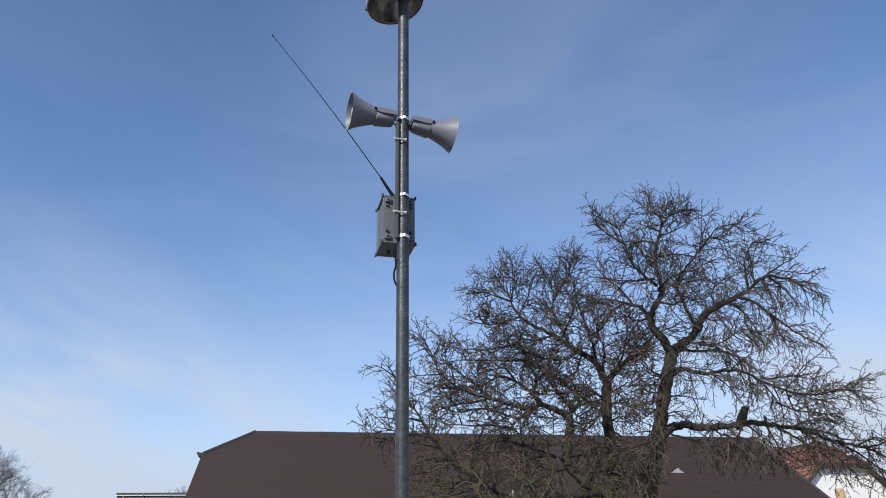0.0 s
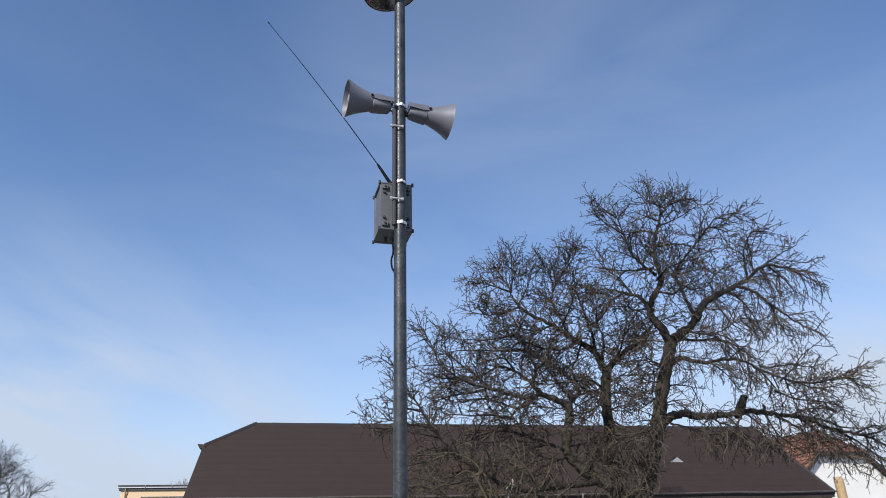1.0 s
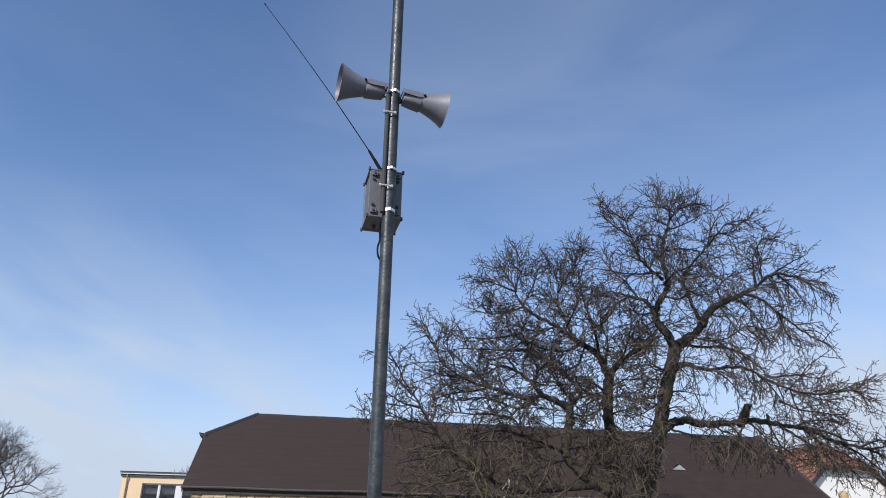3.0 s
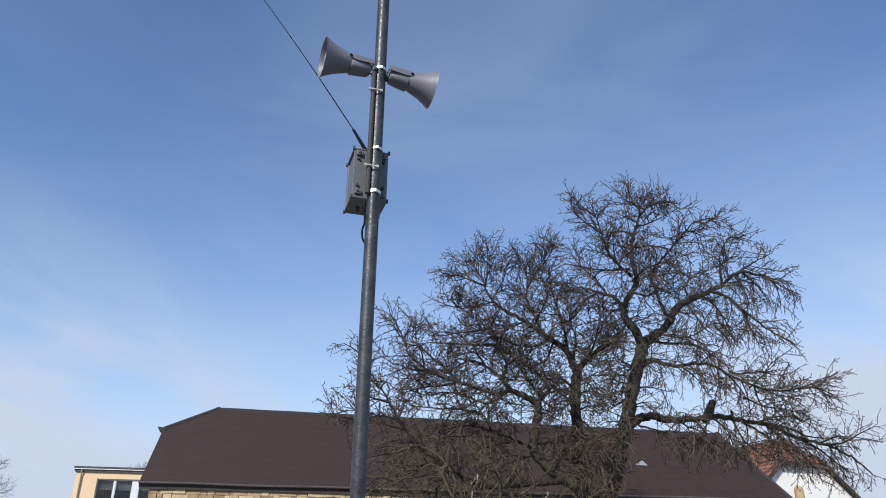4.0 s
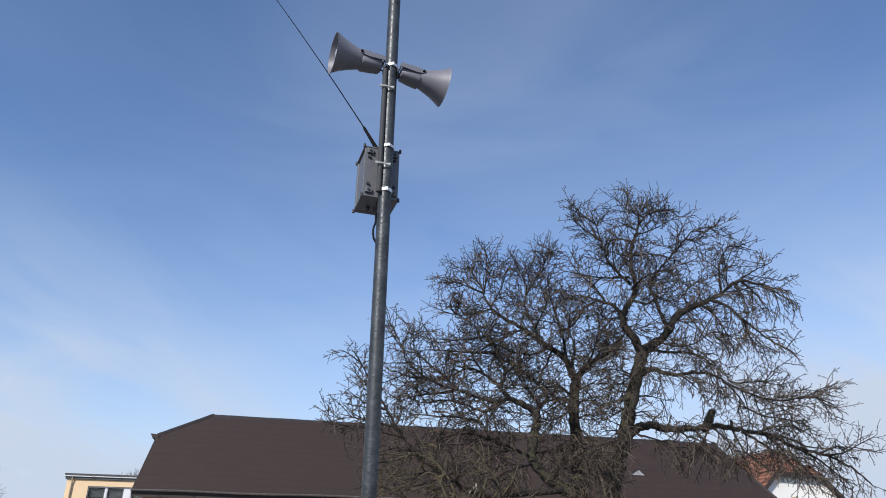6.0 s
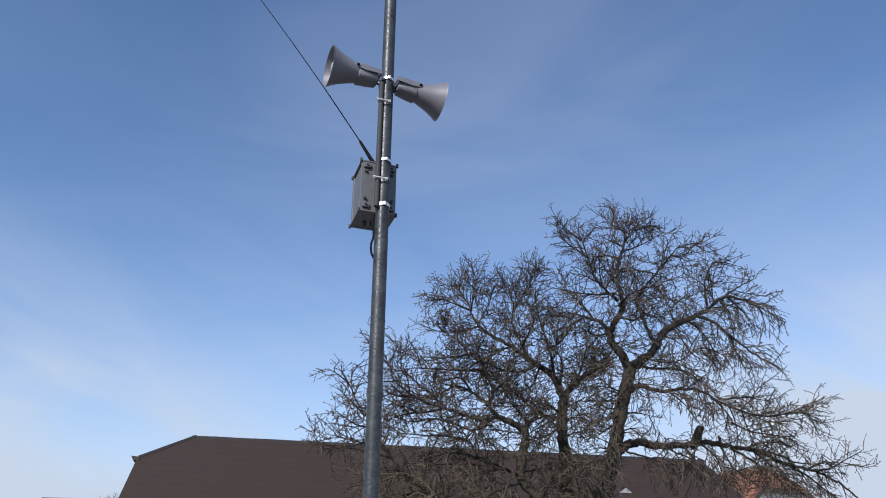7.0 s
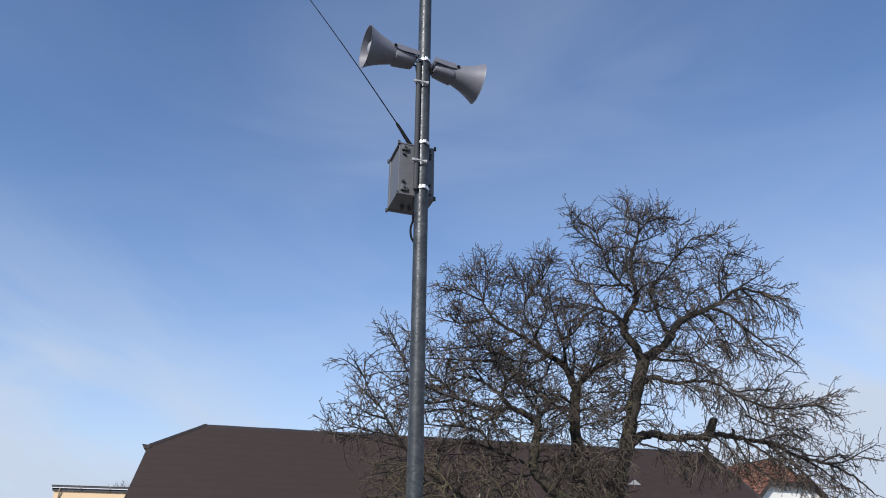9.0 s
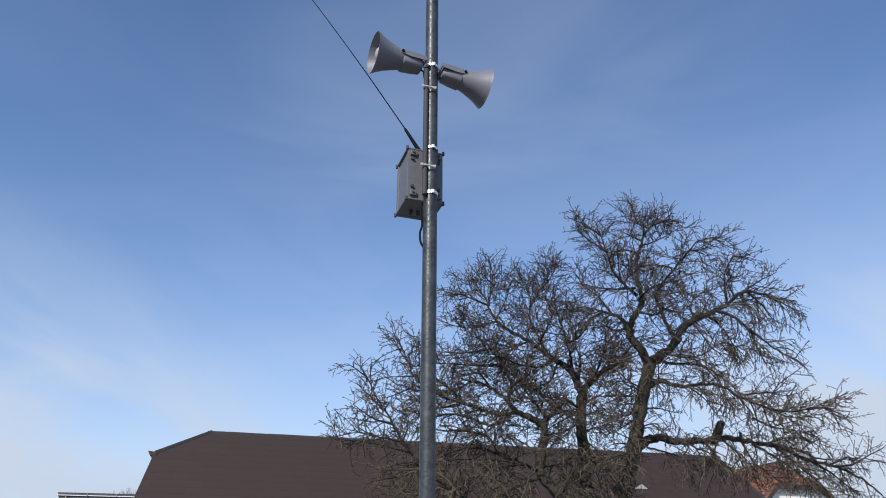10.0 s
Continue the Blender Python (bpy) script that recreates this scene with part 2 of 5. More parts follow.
def add_revolved(bm, profile, m, n=24, caps=True):
    """Profile of (radius, along z), turned about z, then moved by m."""
    rings = []
    for r, z in profile:
        rings.append([bm.verts.new(m @ Vector((r * math.cos(2 * math.pi * i / n), r * math.sin(2 * math.pi * i / n), z))) for i in range(n)])
    for p, q in zip(rings, rings[1:]):
        for i in range(n):
            bm.faces.new((p[i], p[(i + 1) % n], q[(i + 1) % n], q[i]))
    if caps:
        bm.faces.new(rings[0][::-1])
        bm.faces.new(rings[-1])
    return bm


def axis_pose(p, q):
    """A pose at p with z along p to q."""
    d, a, b = frame_along(Vector(q) - Vector(p))
    m = Matrix((a, b, d)).transposed().to_4x4()
    if m.to_3x3().determinant() < 0:
        m = Matrix((-a, b, d)).transposed().to_4x4()
    return Matrix.Translation(p) @ m


def rod_bm(points, radii, n=8):
    verts, faces = tube(points, radii, n)
    bm = bmesh.new()
    vs = [bm.verts.new(v) for v in verts]
    for f in faces:
        bm.faces.new([vs[i] for i in f])
    return bm


def tube(points, radii, n, start=0):
    verts, faces = [], []
    pts = [Vector(p) for p in points]
    a = None
    for i, p in enumerate(pts):
        d = (pts[min(i + 1, len(pts) - 1)] - pts[max(i - 1, 0)]).normalized()
        if a is None:
            a = frame_along(d)[1]
        a = (a - d * a.dot(d)).normalized()
        b = d.cross(a)
        r = radii[i]
        for j in range(n):
            w = 2 * math.pi * j / n
            verts.append(p + (a * math.cos(w) + b * math.sin(w)) * r)
    for i in range(len(pts) - 1):
        for j in range(n):
            k = (j + 1) % n
            faces.append((start + i * n + j, start + i * n + k, start + (i + 1) * n + k, start + (i + 1) * n + j))
    if n > 3:
        faces.append(tuple(start + j for j in range(n - 1, -1, -1)))
    faces.append(tuple(start + (len(pts) - 1) * n + j for j in range(n)))
    return verts, faces


def spline(points, steps):
    """Catmull-Rom through the points."""
    p = [Vector(v) for v in points]
    p = [p[0] * 2 - p[1]] + p + [p[-1] * 2 - p[-2]]
    out = []
    for i in range(1, len(p) - 2):
        for s in range(steps):
            t = s / steps
            out.append(0.5 * (2 * p[i] + (p[i + 1] - p[i - 1]) * t + (2 * p[i - 1] - 5 * p[i] + 4 * p[i + 1] - p[i + 2]) * t * t + (3 * p[i] - p[i - 1] - 3 * p[i + 1] + p[i + 2]) * t ** 3))
    out.append(p[-2])
    return out


# ---------------------------------------------------------------- ground
def build_ground():
    # never in view; added to bounce light up at lamp, horns and box
    bm = bmesh.new()
    bmesh.ops.create_grid(bm, x_segments=60, y_segments=60, size=2500)
    tagged(part("ground", bm, BOUNCE_GROUND), "unseen ground running to the horizon, its grey chosen to bounce light up", "ground", kind="structure")


# ---------------------------------------------------------------- the brown-roofed house
HOUSE = pose(-9.659, 25.151, 0, 0, 0, math.degrees(0.241))
H_LEN, H_RUN, H_EAVE, H_RISE, H_HIP, H_INL, H_INR, H_FLARE, H_SET = 25.50, 3.069, 3.56, 3.116, 0.677, 1.907, 1.10, 0.15, 0.10


def slope_z(y):
    return H_EAVE + H_RISE * min(y, 2 * H_RUN - y) / H_RUN


def build_house():
    house = thing("house", "long sandstone house under a dark brown half-hipped tiled roof", "house", HOUSE)
    L, R, E, Z = H_LEN, H_RUN, H_EAVE, H_EAVE + H_RISE
    hy, hz = H_HIP * R, H_EAVE + H_HIP * H_RISE
    # walls with thickness, a ring of four
    over, side, th = 0.13, 0.16, 0.45
    top = E + over - 0.22
    part("wall", box_bm(side, over, 0, L - side, over + th, top), MORTAR, house, "sandstone front wall")
    part("wall", box_bm(side, 2 * R - over - th, 0, L - side, 2 * R - over, top), MORTAR, house)
    for x0 in (side,):
        bm = bmesh.new()
        y0, y1 = over + th, 2 * R - over - th
        prof = [(y0, 0), (y1, 0), (y1, top + th - 0.05), (2 * R - hy, hz - 0.2), (hy, hz - 0.2), (y0, top + th - 0.05)]
        a = [bm.verts.new((x0, y, z)) for y, z in prof]
        b = [bm.verts.new((x0 + th, y, z)) for y, z in prof]
        bm.faces.new(a[::-1]), bm.faces.new(b)
        for i in range(6):
            j = (i + 1) % 6
            bm.faces.new((a[i], a[j], b[j], b[i]))
        part("gable_wall", bm, MORTAR, house)
    part("end_wall", box_bm(L - side - th, over + th, 0, L - side, 2 * R - over - th, top), MORTAR, house)
    # roof deck: front and back slopes, two half hips, as one closed slab
    th = 0.10
    outline = [(-H_FLARE, 0, E), (L, 0, E), (L - H_INR, R, Z), (H_INL, R, Z), (H_SET, hy, hz)]
    back = [(x, 2 * R - y, z) for x, y, z in outline]
    bm = bmesh.new()

    def slab(poly):
        a = [bm.verts.new(v) for v in poly]
        b = [bm.verts.new((x, y, z - th)) for x, y, z in poly]
        bm.faces.new(a), bm.faces.new(b[::-1])
        for i in range(len(a)):
            j = (i + 1) % len(a)
            bm.faces.new((a[j], a[i], b[i], b[j]))
    slab(outline), slab(back[::-1])
    slab([(H_SET, hy, hz), (H_INL, R, Z), (H_SET, 2 * R - hy, hz)])
    slab([(L, 0, E), (L, 2 * R, E), (L - H_INR, R, Z)])
    bmesh.ops.recalc_face_normals(bm, faces=bm.faces)
    roof = part("roof", bm, RIDGE, house, "dark brown tiled roof")
    # eaves: fascia board, soffit, gutter with brackets; fascia's dark band stands in for eaves shadow
    part("fascia", box_bm(0.02 - H_FLARE, 0.03, E - 0.21, L - 0.02, 0.06, E - 0.10), BOARD, house, "eaves board, its dark band standing in for the shadow below the gutter")
    part("soffit", box_bm(0.02 - H_FLARE, 0.06, E - 0.21, L - 0.02, over, E - 0.185), BOARD, house)
    bm = bmesh.new()
    gut, n = [], 9
    for x in np.linspace(-H_FLARE - 0.04, L + 0.04, 30):
        sag = 0.012 * math.sin(x * 1.3)
        gut.append([bm.verts.new((x, -0.045 + 0.065 * math.cos(w), E + 0.02 + sag + 0.065 * math.sin(w))) for w in np.linspace(math.pi, 2 * math.pi, n)]
                   + [bm.verts.new((x, -0.045 + 0.058 * math.cos(w), E + 0.023 + sag + 0.058 * math.sin(w))) for w in np.linspace(2 * math.pi, math.pi, n)])
    for p, q in zip(gut, gut[1:]):
        for i in range(2 * n):
            j = (i + 1) % (2 * n)
            bm.faces.new((p[i], q[i], q[j], p[j]))
    bm.faces.new(gut[0]), bm.faces.new(gut[-1][::-1])
    gutter = part("gutter", bm, GUTTER, house, "weathered half-round gutter", True)
    for x in np.arange(0.6, L, 1.1):
        part("gutter_bracket", box_bm(x, -0.115, E - 0.050, x + 0.03, 0.03, E - 0.043), GUTTER, gutter)
    # short gutters along the half hips
    for x in (0.06,):
        bm = bmesh.new()
        prof = [(x - 0.20, hz + 0.01), (x - 0.185, hz + 0.01), (x - 0.10, hz - 0.10), (x + 0.06, hz - 0.12), (x + 0.07, hz - 0.14), (x - 0.12, hz - 0.14)]
        a = [bm.verts.new((px, hy - 0.16, pz)) for px, pz in prof]
        b = [bm.verts.new((px, 2 * R - hy + 0.16, pz)) for px, pz in prof]
        bm.faces.new(a), bm.faces.new(b[::-1])
        for i in range(6):
            j = (i + 1) % 6
            bm.faces.new((a[j], a[i], b[i], b[j]))
        bmesh.ops.recalc_face_normals(bm, faces=bm.faces)
        hip_gutter = part("hip_gutter", bm, BOARD, house, "short dark gutter under the half hip")
        for gy in (hy - 0.17, 2 * R - hy + 0.16):
            bm = bmesh.new()
            a = [bm.verts.new((px, gy, pz)) for px, pz in ((x - 0.20, hz + 0.012), (x - 0.12, hz - 0.14), (x + 0.07, hz - 0.14), (x + 0.12, hz - 0.02))]
            f = bm.faces.new(a)
            ext = bmesh.ops.extrude_face_region(bm, geom=[f])
            bmesh.ops.translate(bm, verts=[v for v in ext["geom"] if isinstance(v, bmesh.types.BMVert)], vec=(0, 0.008, 0))
            bmesh.ops.recalc_face_normals(bm, faces=bm.faces)
            part("stop_end", bm, BOARD, hip_gutter)
    # verge boards
    for x in (-0.012,):
        for flip in (0, 1):
            bm = bmesh.new()
            q = [(0, E - 0.16), (hy, hz - 0.16), (hy, hz + 0.035), (0, E + 0.035)]
            vs = [[bm.verts.new((x + dx - H_FLARE + (H_SET + H_FLARE) * y / hy, (2 * R - y) if flip else y, z)) for y, z in q] for dx in (-0.014, 0.014)]
            bm.faces.new(vs[0]), bm.faces.new(vs[1][::-1])
            for i in range(4):
                j = (i + 1) % 4
                bm.faces.new((vs[0][i], vs[0][j], vs[1][j], vs[1][i]))
            bmesh.ops.recalc_face_normals(bm, faces=bm.faces)
            part("verge_board", bm, BOARD, house)
    # ridge and hip caps, one piece each
    cap = bmesh.new()
    w = [(-0.13, -0.095), (-0.07, 0.0), (0, 0.028), (0.07, 0.0), (0.13, -0.095), (0.10, -0.10), (0, -0.02), (-0.10, -0.10)]
    ends = [[cap.verts.new((0, y * k, z * k)) for y, z in w] for k in (1.0,)] + [[cap.verts.new((0.42, y * 0.9, z * 0.9)) for y, z in w]]
    cap.faces.new(ends[0][::-1]), cap.faces.new(ends[1])
    for i in range(8):
        j = (i + 1) % 8
        cap.faces.new((ends[0][i], ends[0][j], ends[1][j], ends[1][i]))
    first = part("ridge_tile", cap, RIDGE, roof, m=pose(H_INL - 0.13, R, Z - 0.01))
    for x in np.arange(H_INL + 0.25, L - H_INR - 0.2, 0.38):
        ob = new("ridge_tile", first.data)
        ob.parent, ob.matrix_basis = roof, pose(x, R, Z - 0.01 + 0.004 * math.sin(x * 3.1), 0, 0, 0.4 * math.sin(x * 7))
    hip_mesh = first.data.copy()
    for v in hip_mesh.vertices:
        if v.co.x > 0.2:
            v.co.y, v.co.z = v.co.y / 0.9 * 0.985, v.co.z / 0.9 * 0.985 - 0.003
    for a, b in (((H_SET, hy, hz), (H_INL, R, Z)), ((H_SET, 2 * R - hy, hz), (H_INL, R, Z)), ((L, 0, E), (L - H_INR, R, Z)), ((L, 2 * R, E), (L - H_INR, R, Z))):
        a, b = Vector(a), Vector(b)
        d = (b - a).normalized()
        side_v = Vector((0, 0, 1)).cross(d).normalized()
        up = d.cross(side_v)
        rot = Matrix((d, side_v, up)).transposed().to_4x4()
        s = 0.0
        while s < (b - a).length - 0.2:
            ob = new("hip_tile", hip_mesh)
            ob.parent, ob.matrix_basis = roof, Matrix.Translation(a + d * s + up * 0.03) @ rot @ Matrix.Diagonal((0.95, 0.8, 0.75, 1))
            s += 0.38
    # small gablet vent on the slope
    sx, sy = VENT
    vent = thing("roof_vent", "small gabled roof vent with a pale metal front", "roof vent", HOUSE @ pose(sx, sy, slope_z(sy)))
    w, h = 0.38, 0.25
    bm = bmesh.new()
    a = [bm.verts.new(v) for v in ((-w, 0, 0.0), (w, 0, 0.0), (0.06, 0.0, h))]
    b = [bm.verts.new(v) for v in ((-w, 0.04, 0.0), (w, 0.04, 0.0), (0.06, 0.04, h))]
    bm.faces.new(a), bm.faces.new(b[::-1])
    for i in range(3):
        j = (i + 1) % 3
        bm.faces.new((a[j], a[i], b[i], b[j]))
    bmesh.ops.recalc_face_normals(bm, faces=bm.faces)
    part("front", bm, LEAD, vent, "pale metal front")
    for s in (-1, 1):
        bm = bmesh.new()
        low = (s * (w + 0.03), -0.03, -0.02)
        top = (0.06, -0.03, h + 0.02)
        vs = [bm.verts.new(v) for v in (low, top, (0.06, h, h + 0.02), (s * (w + 0.03), 0.05, -0.02))]
        f = bm.faces.new(vs)
        bmesh.ops.solidify(bm, geom=[f], thickness=0.018)
        part("cheek", bm, RIDGE, vent)
    part("sill", box_bm(-w - 0.05, -0.05, -0.06, w + 0.05, 0.10, -0.01, bevel=0.006), RIDGE, vent)
    return house, roof


VENT = (19.27, 1.28)


def roof_tiles(roof):
    """Flat interlocking tiles in courses on the front slope; the last thing in the file."""
    rows, w = 12, 0.30
    slope = math.hypot(H_RUN, H_RISE)
    course = slope / rows
    ang = math.atan2(H_RISE, H_RUN)
    hy = H_HIP * H_RUN
    bm = bmesh.new()
    add_box(bm, 0.0004, 0, 0, w - 0.0004, course + 0.01, 0.004)
    for v in bm.verts:
        if v.co.z > 0.003 and v.co.y < 0.01:
            v.co.y += 0.004
    tile = bpy.data.meshes.new("roof_tile")
    bm.to_mesh(tile)
    bm.free()
    tile.materials.append(TILE)
    tv = [v.co.copy() for v in tile.vertices]
    tf = [tuple(p.vertices) for p in tile.polygons]
    rest_v, rest_f = [], []
    rng = random.Random(4)
    n = 0
    for r in range(rows):
        s0 = r * course
        y0 = s0 * math.cos(ang)
        def edges(d):
            y = (s0 + d) * math.cos(ang)
            left = H_SET + (H_INL - H_SET) * (y - hy) / (H_RUN - hy) if y > hy else -H_FLARE + (H_SET + H_FLARE) * y / hy
            return left, H_LEN - y / H_RUN * H_INR

        (lb, rb), (lt, rt) = edges(0.0), edges(course)
        x = -0.3 - (0.15 if r % 2 else 0.0)
        while x < H_LEN:
            xb, xt = (max(x, lb), min(x + w, rb)), (max(x, lt), min(x + w, rt))
            m = pose(0, y0, H_EAVE + s0 * math.sin(ang)) @ pose(0, 0, 0, math.degrees(ang) - 0.75 + rng.uniform(-0.1, 0.1), 0, 0) @ pose(0, -0.02, 0.018)
            whole = xb == (x, x + w) and xt == (x, x + w)
            if whole and x < 8.0 and n < 300:
                ob = new("roof_tile", tile)
                ob.parent, ob.matrix_basis = roof, m @ pose(x, 0, 0, 0, rng.uniform(-0.06, 0.06), 0)
                n += 1
            elif max(xb[1] - xb[0], xt[1] - xt[0]) > 0.01:
                b = len(rest_v)
                for v in tv:
                    lo, hi = xb if v.y < course / 2 else xt
                    hi = max(hi, lo)
                    rest_v.append(m @ Vector((lo + (hi - lo) * v.x / w, v.y, v.z)))
                rest_f += [tuple(i + b for i in f) for f in tf]
            x += w
    tagged(raw_part("roof_tiles", rest_v, rest_f, TILE_REST, roof), kind="stuff")


def wall_stones(house):
    """Sandstone blocks of the upper courses of the front wall."""
    rng = random.Random(9)
    top = H_EAVE - 0.215
    z = top
    for row in range(6):
        h = rng.uniform(0.09, 0.17)
        x = 0.17
        while x < (H_LEN - 0.4 if row < 1 else 13):
            w = rng.uniform(0.18, 0.62)
            bm = box_bm(x + 0.012, 0.13 - 0.03 - rng.uniform(0, 0.025), z - h + 0.012, x + w - 0.012, 0.14, z, bevel=0.012)
            for v in bm.verts:
                v.co += Vector((rng.uniform(-0.02, 0.02), rng.uniform(-0.012, 0.012), rng.uniform(-0.016, 0.016)))
            part("stone", bm, STONE, house)
            x += w
        z -= h


# ---------------------------------------------------------------- flat-roofed building
def build_flat():
    b = thing("flat_roofed_building", "apricot plastered flat-roofed building with white window strip", "building", pose(-18.32, 38, 0, 0, 0, FLAT_YAW))
    L, D, H = 16.0, 9.0, 5.07
    wx0, wx1, wz0, wz1, th = 1.04, 9.0, 3.0, 4.76, 0.35
    part("wall", box_bm(0, 0, 0, L, th, wz0), PLASTER, b)
    part("wall", box_bm(0, 0, wz0, wx0, th, wz1), PLASTER, b)
    part("wall", box_bm(wx1, 0, wz0, L, th, wz1), PLASTER, b)
    part("wall", box_bm(0, 0, wz1, L, th, H), PLASTER, b)
    part("wall", box_bm(0, th, 0, th, D, H), PLASTER, b)
    part("wall", box_bm(L - th, th, 0, L, D, H), PLASTER, b)
    part("wall", box_bm(th, D - th, 0, L - th, D, H), PLASTER, b)
    part("room_wall", box_bm(th, 3.0, 2.0, L - th, 3.1, H), ROOM, b)
    part("room_floor", box_bm(th, th, 1.95, L - th, 3.0, 2.0), ROOM, b)
    roof = part("roof", box_bm(-0.08, -0.08, H, L + 0.08, D + 0.08, H + 0.10, bevel=0.01), CORNICE, b, "dark grey flat roof edge")
    part("roof_edge", box_bm(-0.13, -0.13, H + 0.10, L + 0.13, D + 0.13, H + 0.25, bevel=0.02), CORNICE, b)
    part("trim", box_bm(-0.145, -0.145, H + 0.125, L + 0.145, -0.132, H + 0.160), FRAME, b, "pale strip along the roof edge")
    part("coping", box_bm(-0.15, -0.15, H + 0.252, L + 0.15, D + 0.15, H + 0.275, bevel=0.006), GUTTER, roof, "pale metal coping")
    for x in np.arange(1.2, L, 1.35):
        part("roof_clip", box_bm(x, -0.155, H + 0.09, x + 0.05, -0.08, H + 0.27, bevel=0.005), GUTTER, roof)
    part("downpipe", rod_bm([(0.26, -0.12, H + 0.1), (0.26, -0.11, H - 0.05), (0.26, -0.07, H - 0.2), (0.26, -0.07, 0.0)], [0.036] * 4, 10), MORTAR, b, "beige downpipe", True)
    win = part("window_frame", box_bm(wx0, 0.10, wz1 - 0.06, wx1, 0.17, wz1), FRAME, b)
    part("window_frame", box_bm(wx0, 0.10, wz0, wx1, 0.17, wz0 + 0.07), FRAME, b)
    part("window_sill", box_bm(wx0 - 0.05, -0.06, wz0 - 0.04, wx1 + 0.05, 0.10, wz0), CORNICE, b)
    x, k = wx0, 0
    while x < wx1 - 0.3:
        wide = 0.34 if k % 2 else 0.10
        part("pane", box_bm(x + 0.03, 0.13, wz0 + 0.07, x + 0.80, 0.136, wz1 - 0.06), GLASS, win).visible_shadow = False
        part("blind", box_bm(x + 0.05, 0.24, wz1 - 0.52, x + 0.78, 0.25, wz1 - 0.06), CURTAIN, win, "short grey blind behind the glass")
        part("mullion", box_bm(x + 0.80, 0.095, wz0 + 0.07, x + 0.80 + wide, 0.175, wz1 - 0.06, bevel=0.008), FRAME, b)
        part("frame_bar", box_bm(x, 0.11, wz0 + 0.07, x + 0.03, 0.165, wz1 - 0.06), FRAME, b)
        x += 0.80 + wide
        k += 1


FLAT_YAW = 13.0


# ---------------------------------------------------------------- red-roofed house
def build_red():
    """Local x runs across the gable, y back along the ridge."""
    h = thing("red_roofed_house", "white house with a half-hipped red clay tile roof", "house", pose(20.2, 40, 0, 0, 0, RED_YAW))
    hw, ez, rz, hipw, D, over = 4.6, 3.55, 7.4, 1.6, 13.0, 0.25
    slope = (rz - ez) / hw
    hz = rz - hipw * slope
    inset = 1.5
    bm = bmesh.new()
    prof = [(-hw + 0.4, 0), (hw - 0.4, 0), (hw - 0.4, ez + 0.15), (hipw - 0.05, hz - 0.12), (-hipw + 0.05, hz - 0.12), (-hw + 0.4, ez + 0.15)]
    a = [bm.verts.new((x, over, z)) for x, z in prof]
    b = [bm.verts.new((x, D - over, z)) for x, z in prof]
    bm.faces.new(a), bm.faces.new(b[::-1])
    for i in range(6):
        j = (i + 1) % 6
        bm.faces.new((a[j], a[i], b[i], b[j]))
    bmesh.ops.recalc_face_normals(bm, faces=bm.faces)
    part("wall", bm, WHITE, h, "white rendered gable wall")
    bm = bmesh.new()
    for s in (-1, 1):
        poly = [(s * hw, 0, ez), (s * hw, D, ez), (0, D, rz), (0, inset, rz), (s * hipw, 0, hz)]
        p = [bm.verts.new(v) for v in poly]
        q = [bm.verts.new((x, y, z - 0.14)) for x, y, z in poly]
        bm.faces.new(p), bm.faces.new(q[::-1])
        for i in range(5):
            j = (i + 1) % 5
            bm.faces.new((p[j], p[i], q[i], q[j]))
    poly = [(-hipw, 0, hz), (hipw, 0, hz), (0, inset, rz)]
    p = [bm.verts.new(v) for v in poly]
    q = [bm.verts.new((x, y, z - 0.14)) for x, y, z in poly]
    bm.faces.new(p), bm.faces.new(q[::-1])
    for i in range(3):
        j = (i + 1) % 3
        bm.faces.new((p[j], p[i], q[i], q[j]))
    bmesh.ops.recalc_face_normals(bm, faces=bm.faces)
    roof = part("roof", bm, BOARD, h, "red clay tile roof")
    # beaver-tail tiles in courses on the visible left slope and on the half hip
    verts, faces = [], []
    rng = random.Random(2)
    ln = math.hypot(hw, rz - ez)

    def tile(o, along, up, w, l):
        nrm = along.cross(up).normalized()
        if nrm.z < 0:
            nrm = -nrm
        base = len(verts)
        lift = rng.uniform(0.045, 0.065)
        pts = [(0.02, 0.05, lift), (w / 2, 0.0, lift + 0.012), (w - 0.02, 0.05, lift), (w - 0.01, l, 0.012), (0.01, l, 0.012)]
        for u, v, t in pts:
            verts.append(o + along * u + up * v + nrm * t)
        for u, v, t in pts:
            verts.append(o + along * u + up * v + nrm * (t - 0.02))
        faces.append(tuple(base + i for i in range(5)))
        for i in range(5):
            j = (i + 1) % 5
            faces.append((base + i, base + i + 5, base + j + 5, base + j))
    for s in (-1, 1):
        up = Vector((-s * hw, 0, rz - ez)).normalized()
        along = Vector((0, 1, 0))
        rows = 18
        for r in range(rows):
            d = r * ln / rows
            z = ez + d * up.z
            y = max(0.0, (z - hz) / (rz - hz)) * inset
            y -= 0.15 * (r % 2)
            while y < D - 0.1:
                tile(Vector((s * hw, max(y, 0.0), ez)) + up * d, along, up, 0.30, ln / rows + 0.08)
                y += 0.30
    up = Vector((0, inset, rz - hz)).normalized()
    hl = math.hypot(inset, rz - hz)
    for r in range(7):
        d = r * hl / 7
        half = hipw * (1 - d / hl)
        x = -half
        while x < half - 0.05:
            tile(Vector((x, 0, hz)) + up * d, Vector((1, 0, 0)), up, 0.28, hl / 7 + 0.05)
            x += 0.28
    tagged(raw_part("roof_tiles", verts, faces, RED, roof, "red clay tiles"), kind="stuff")
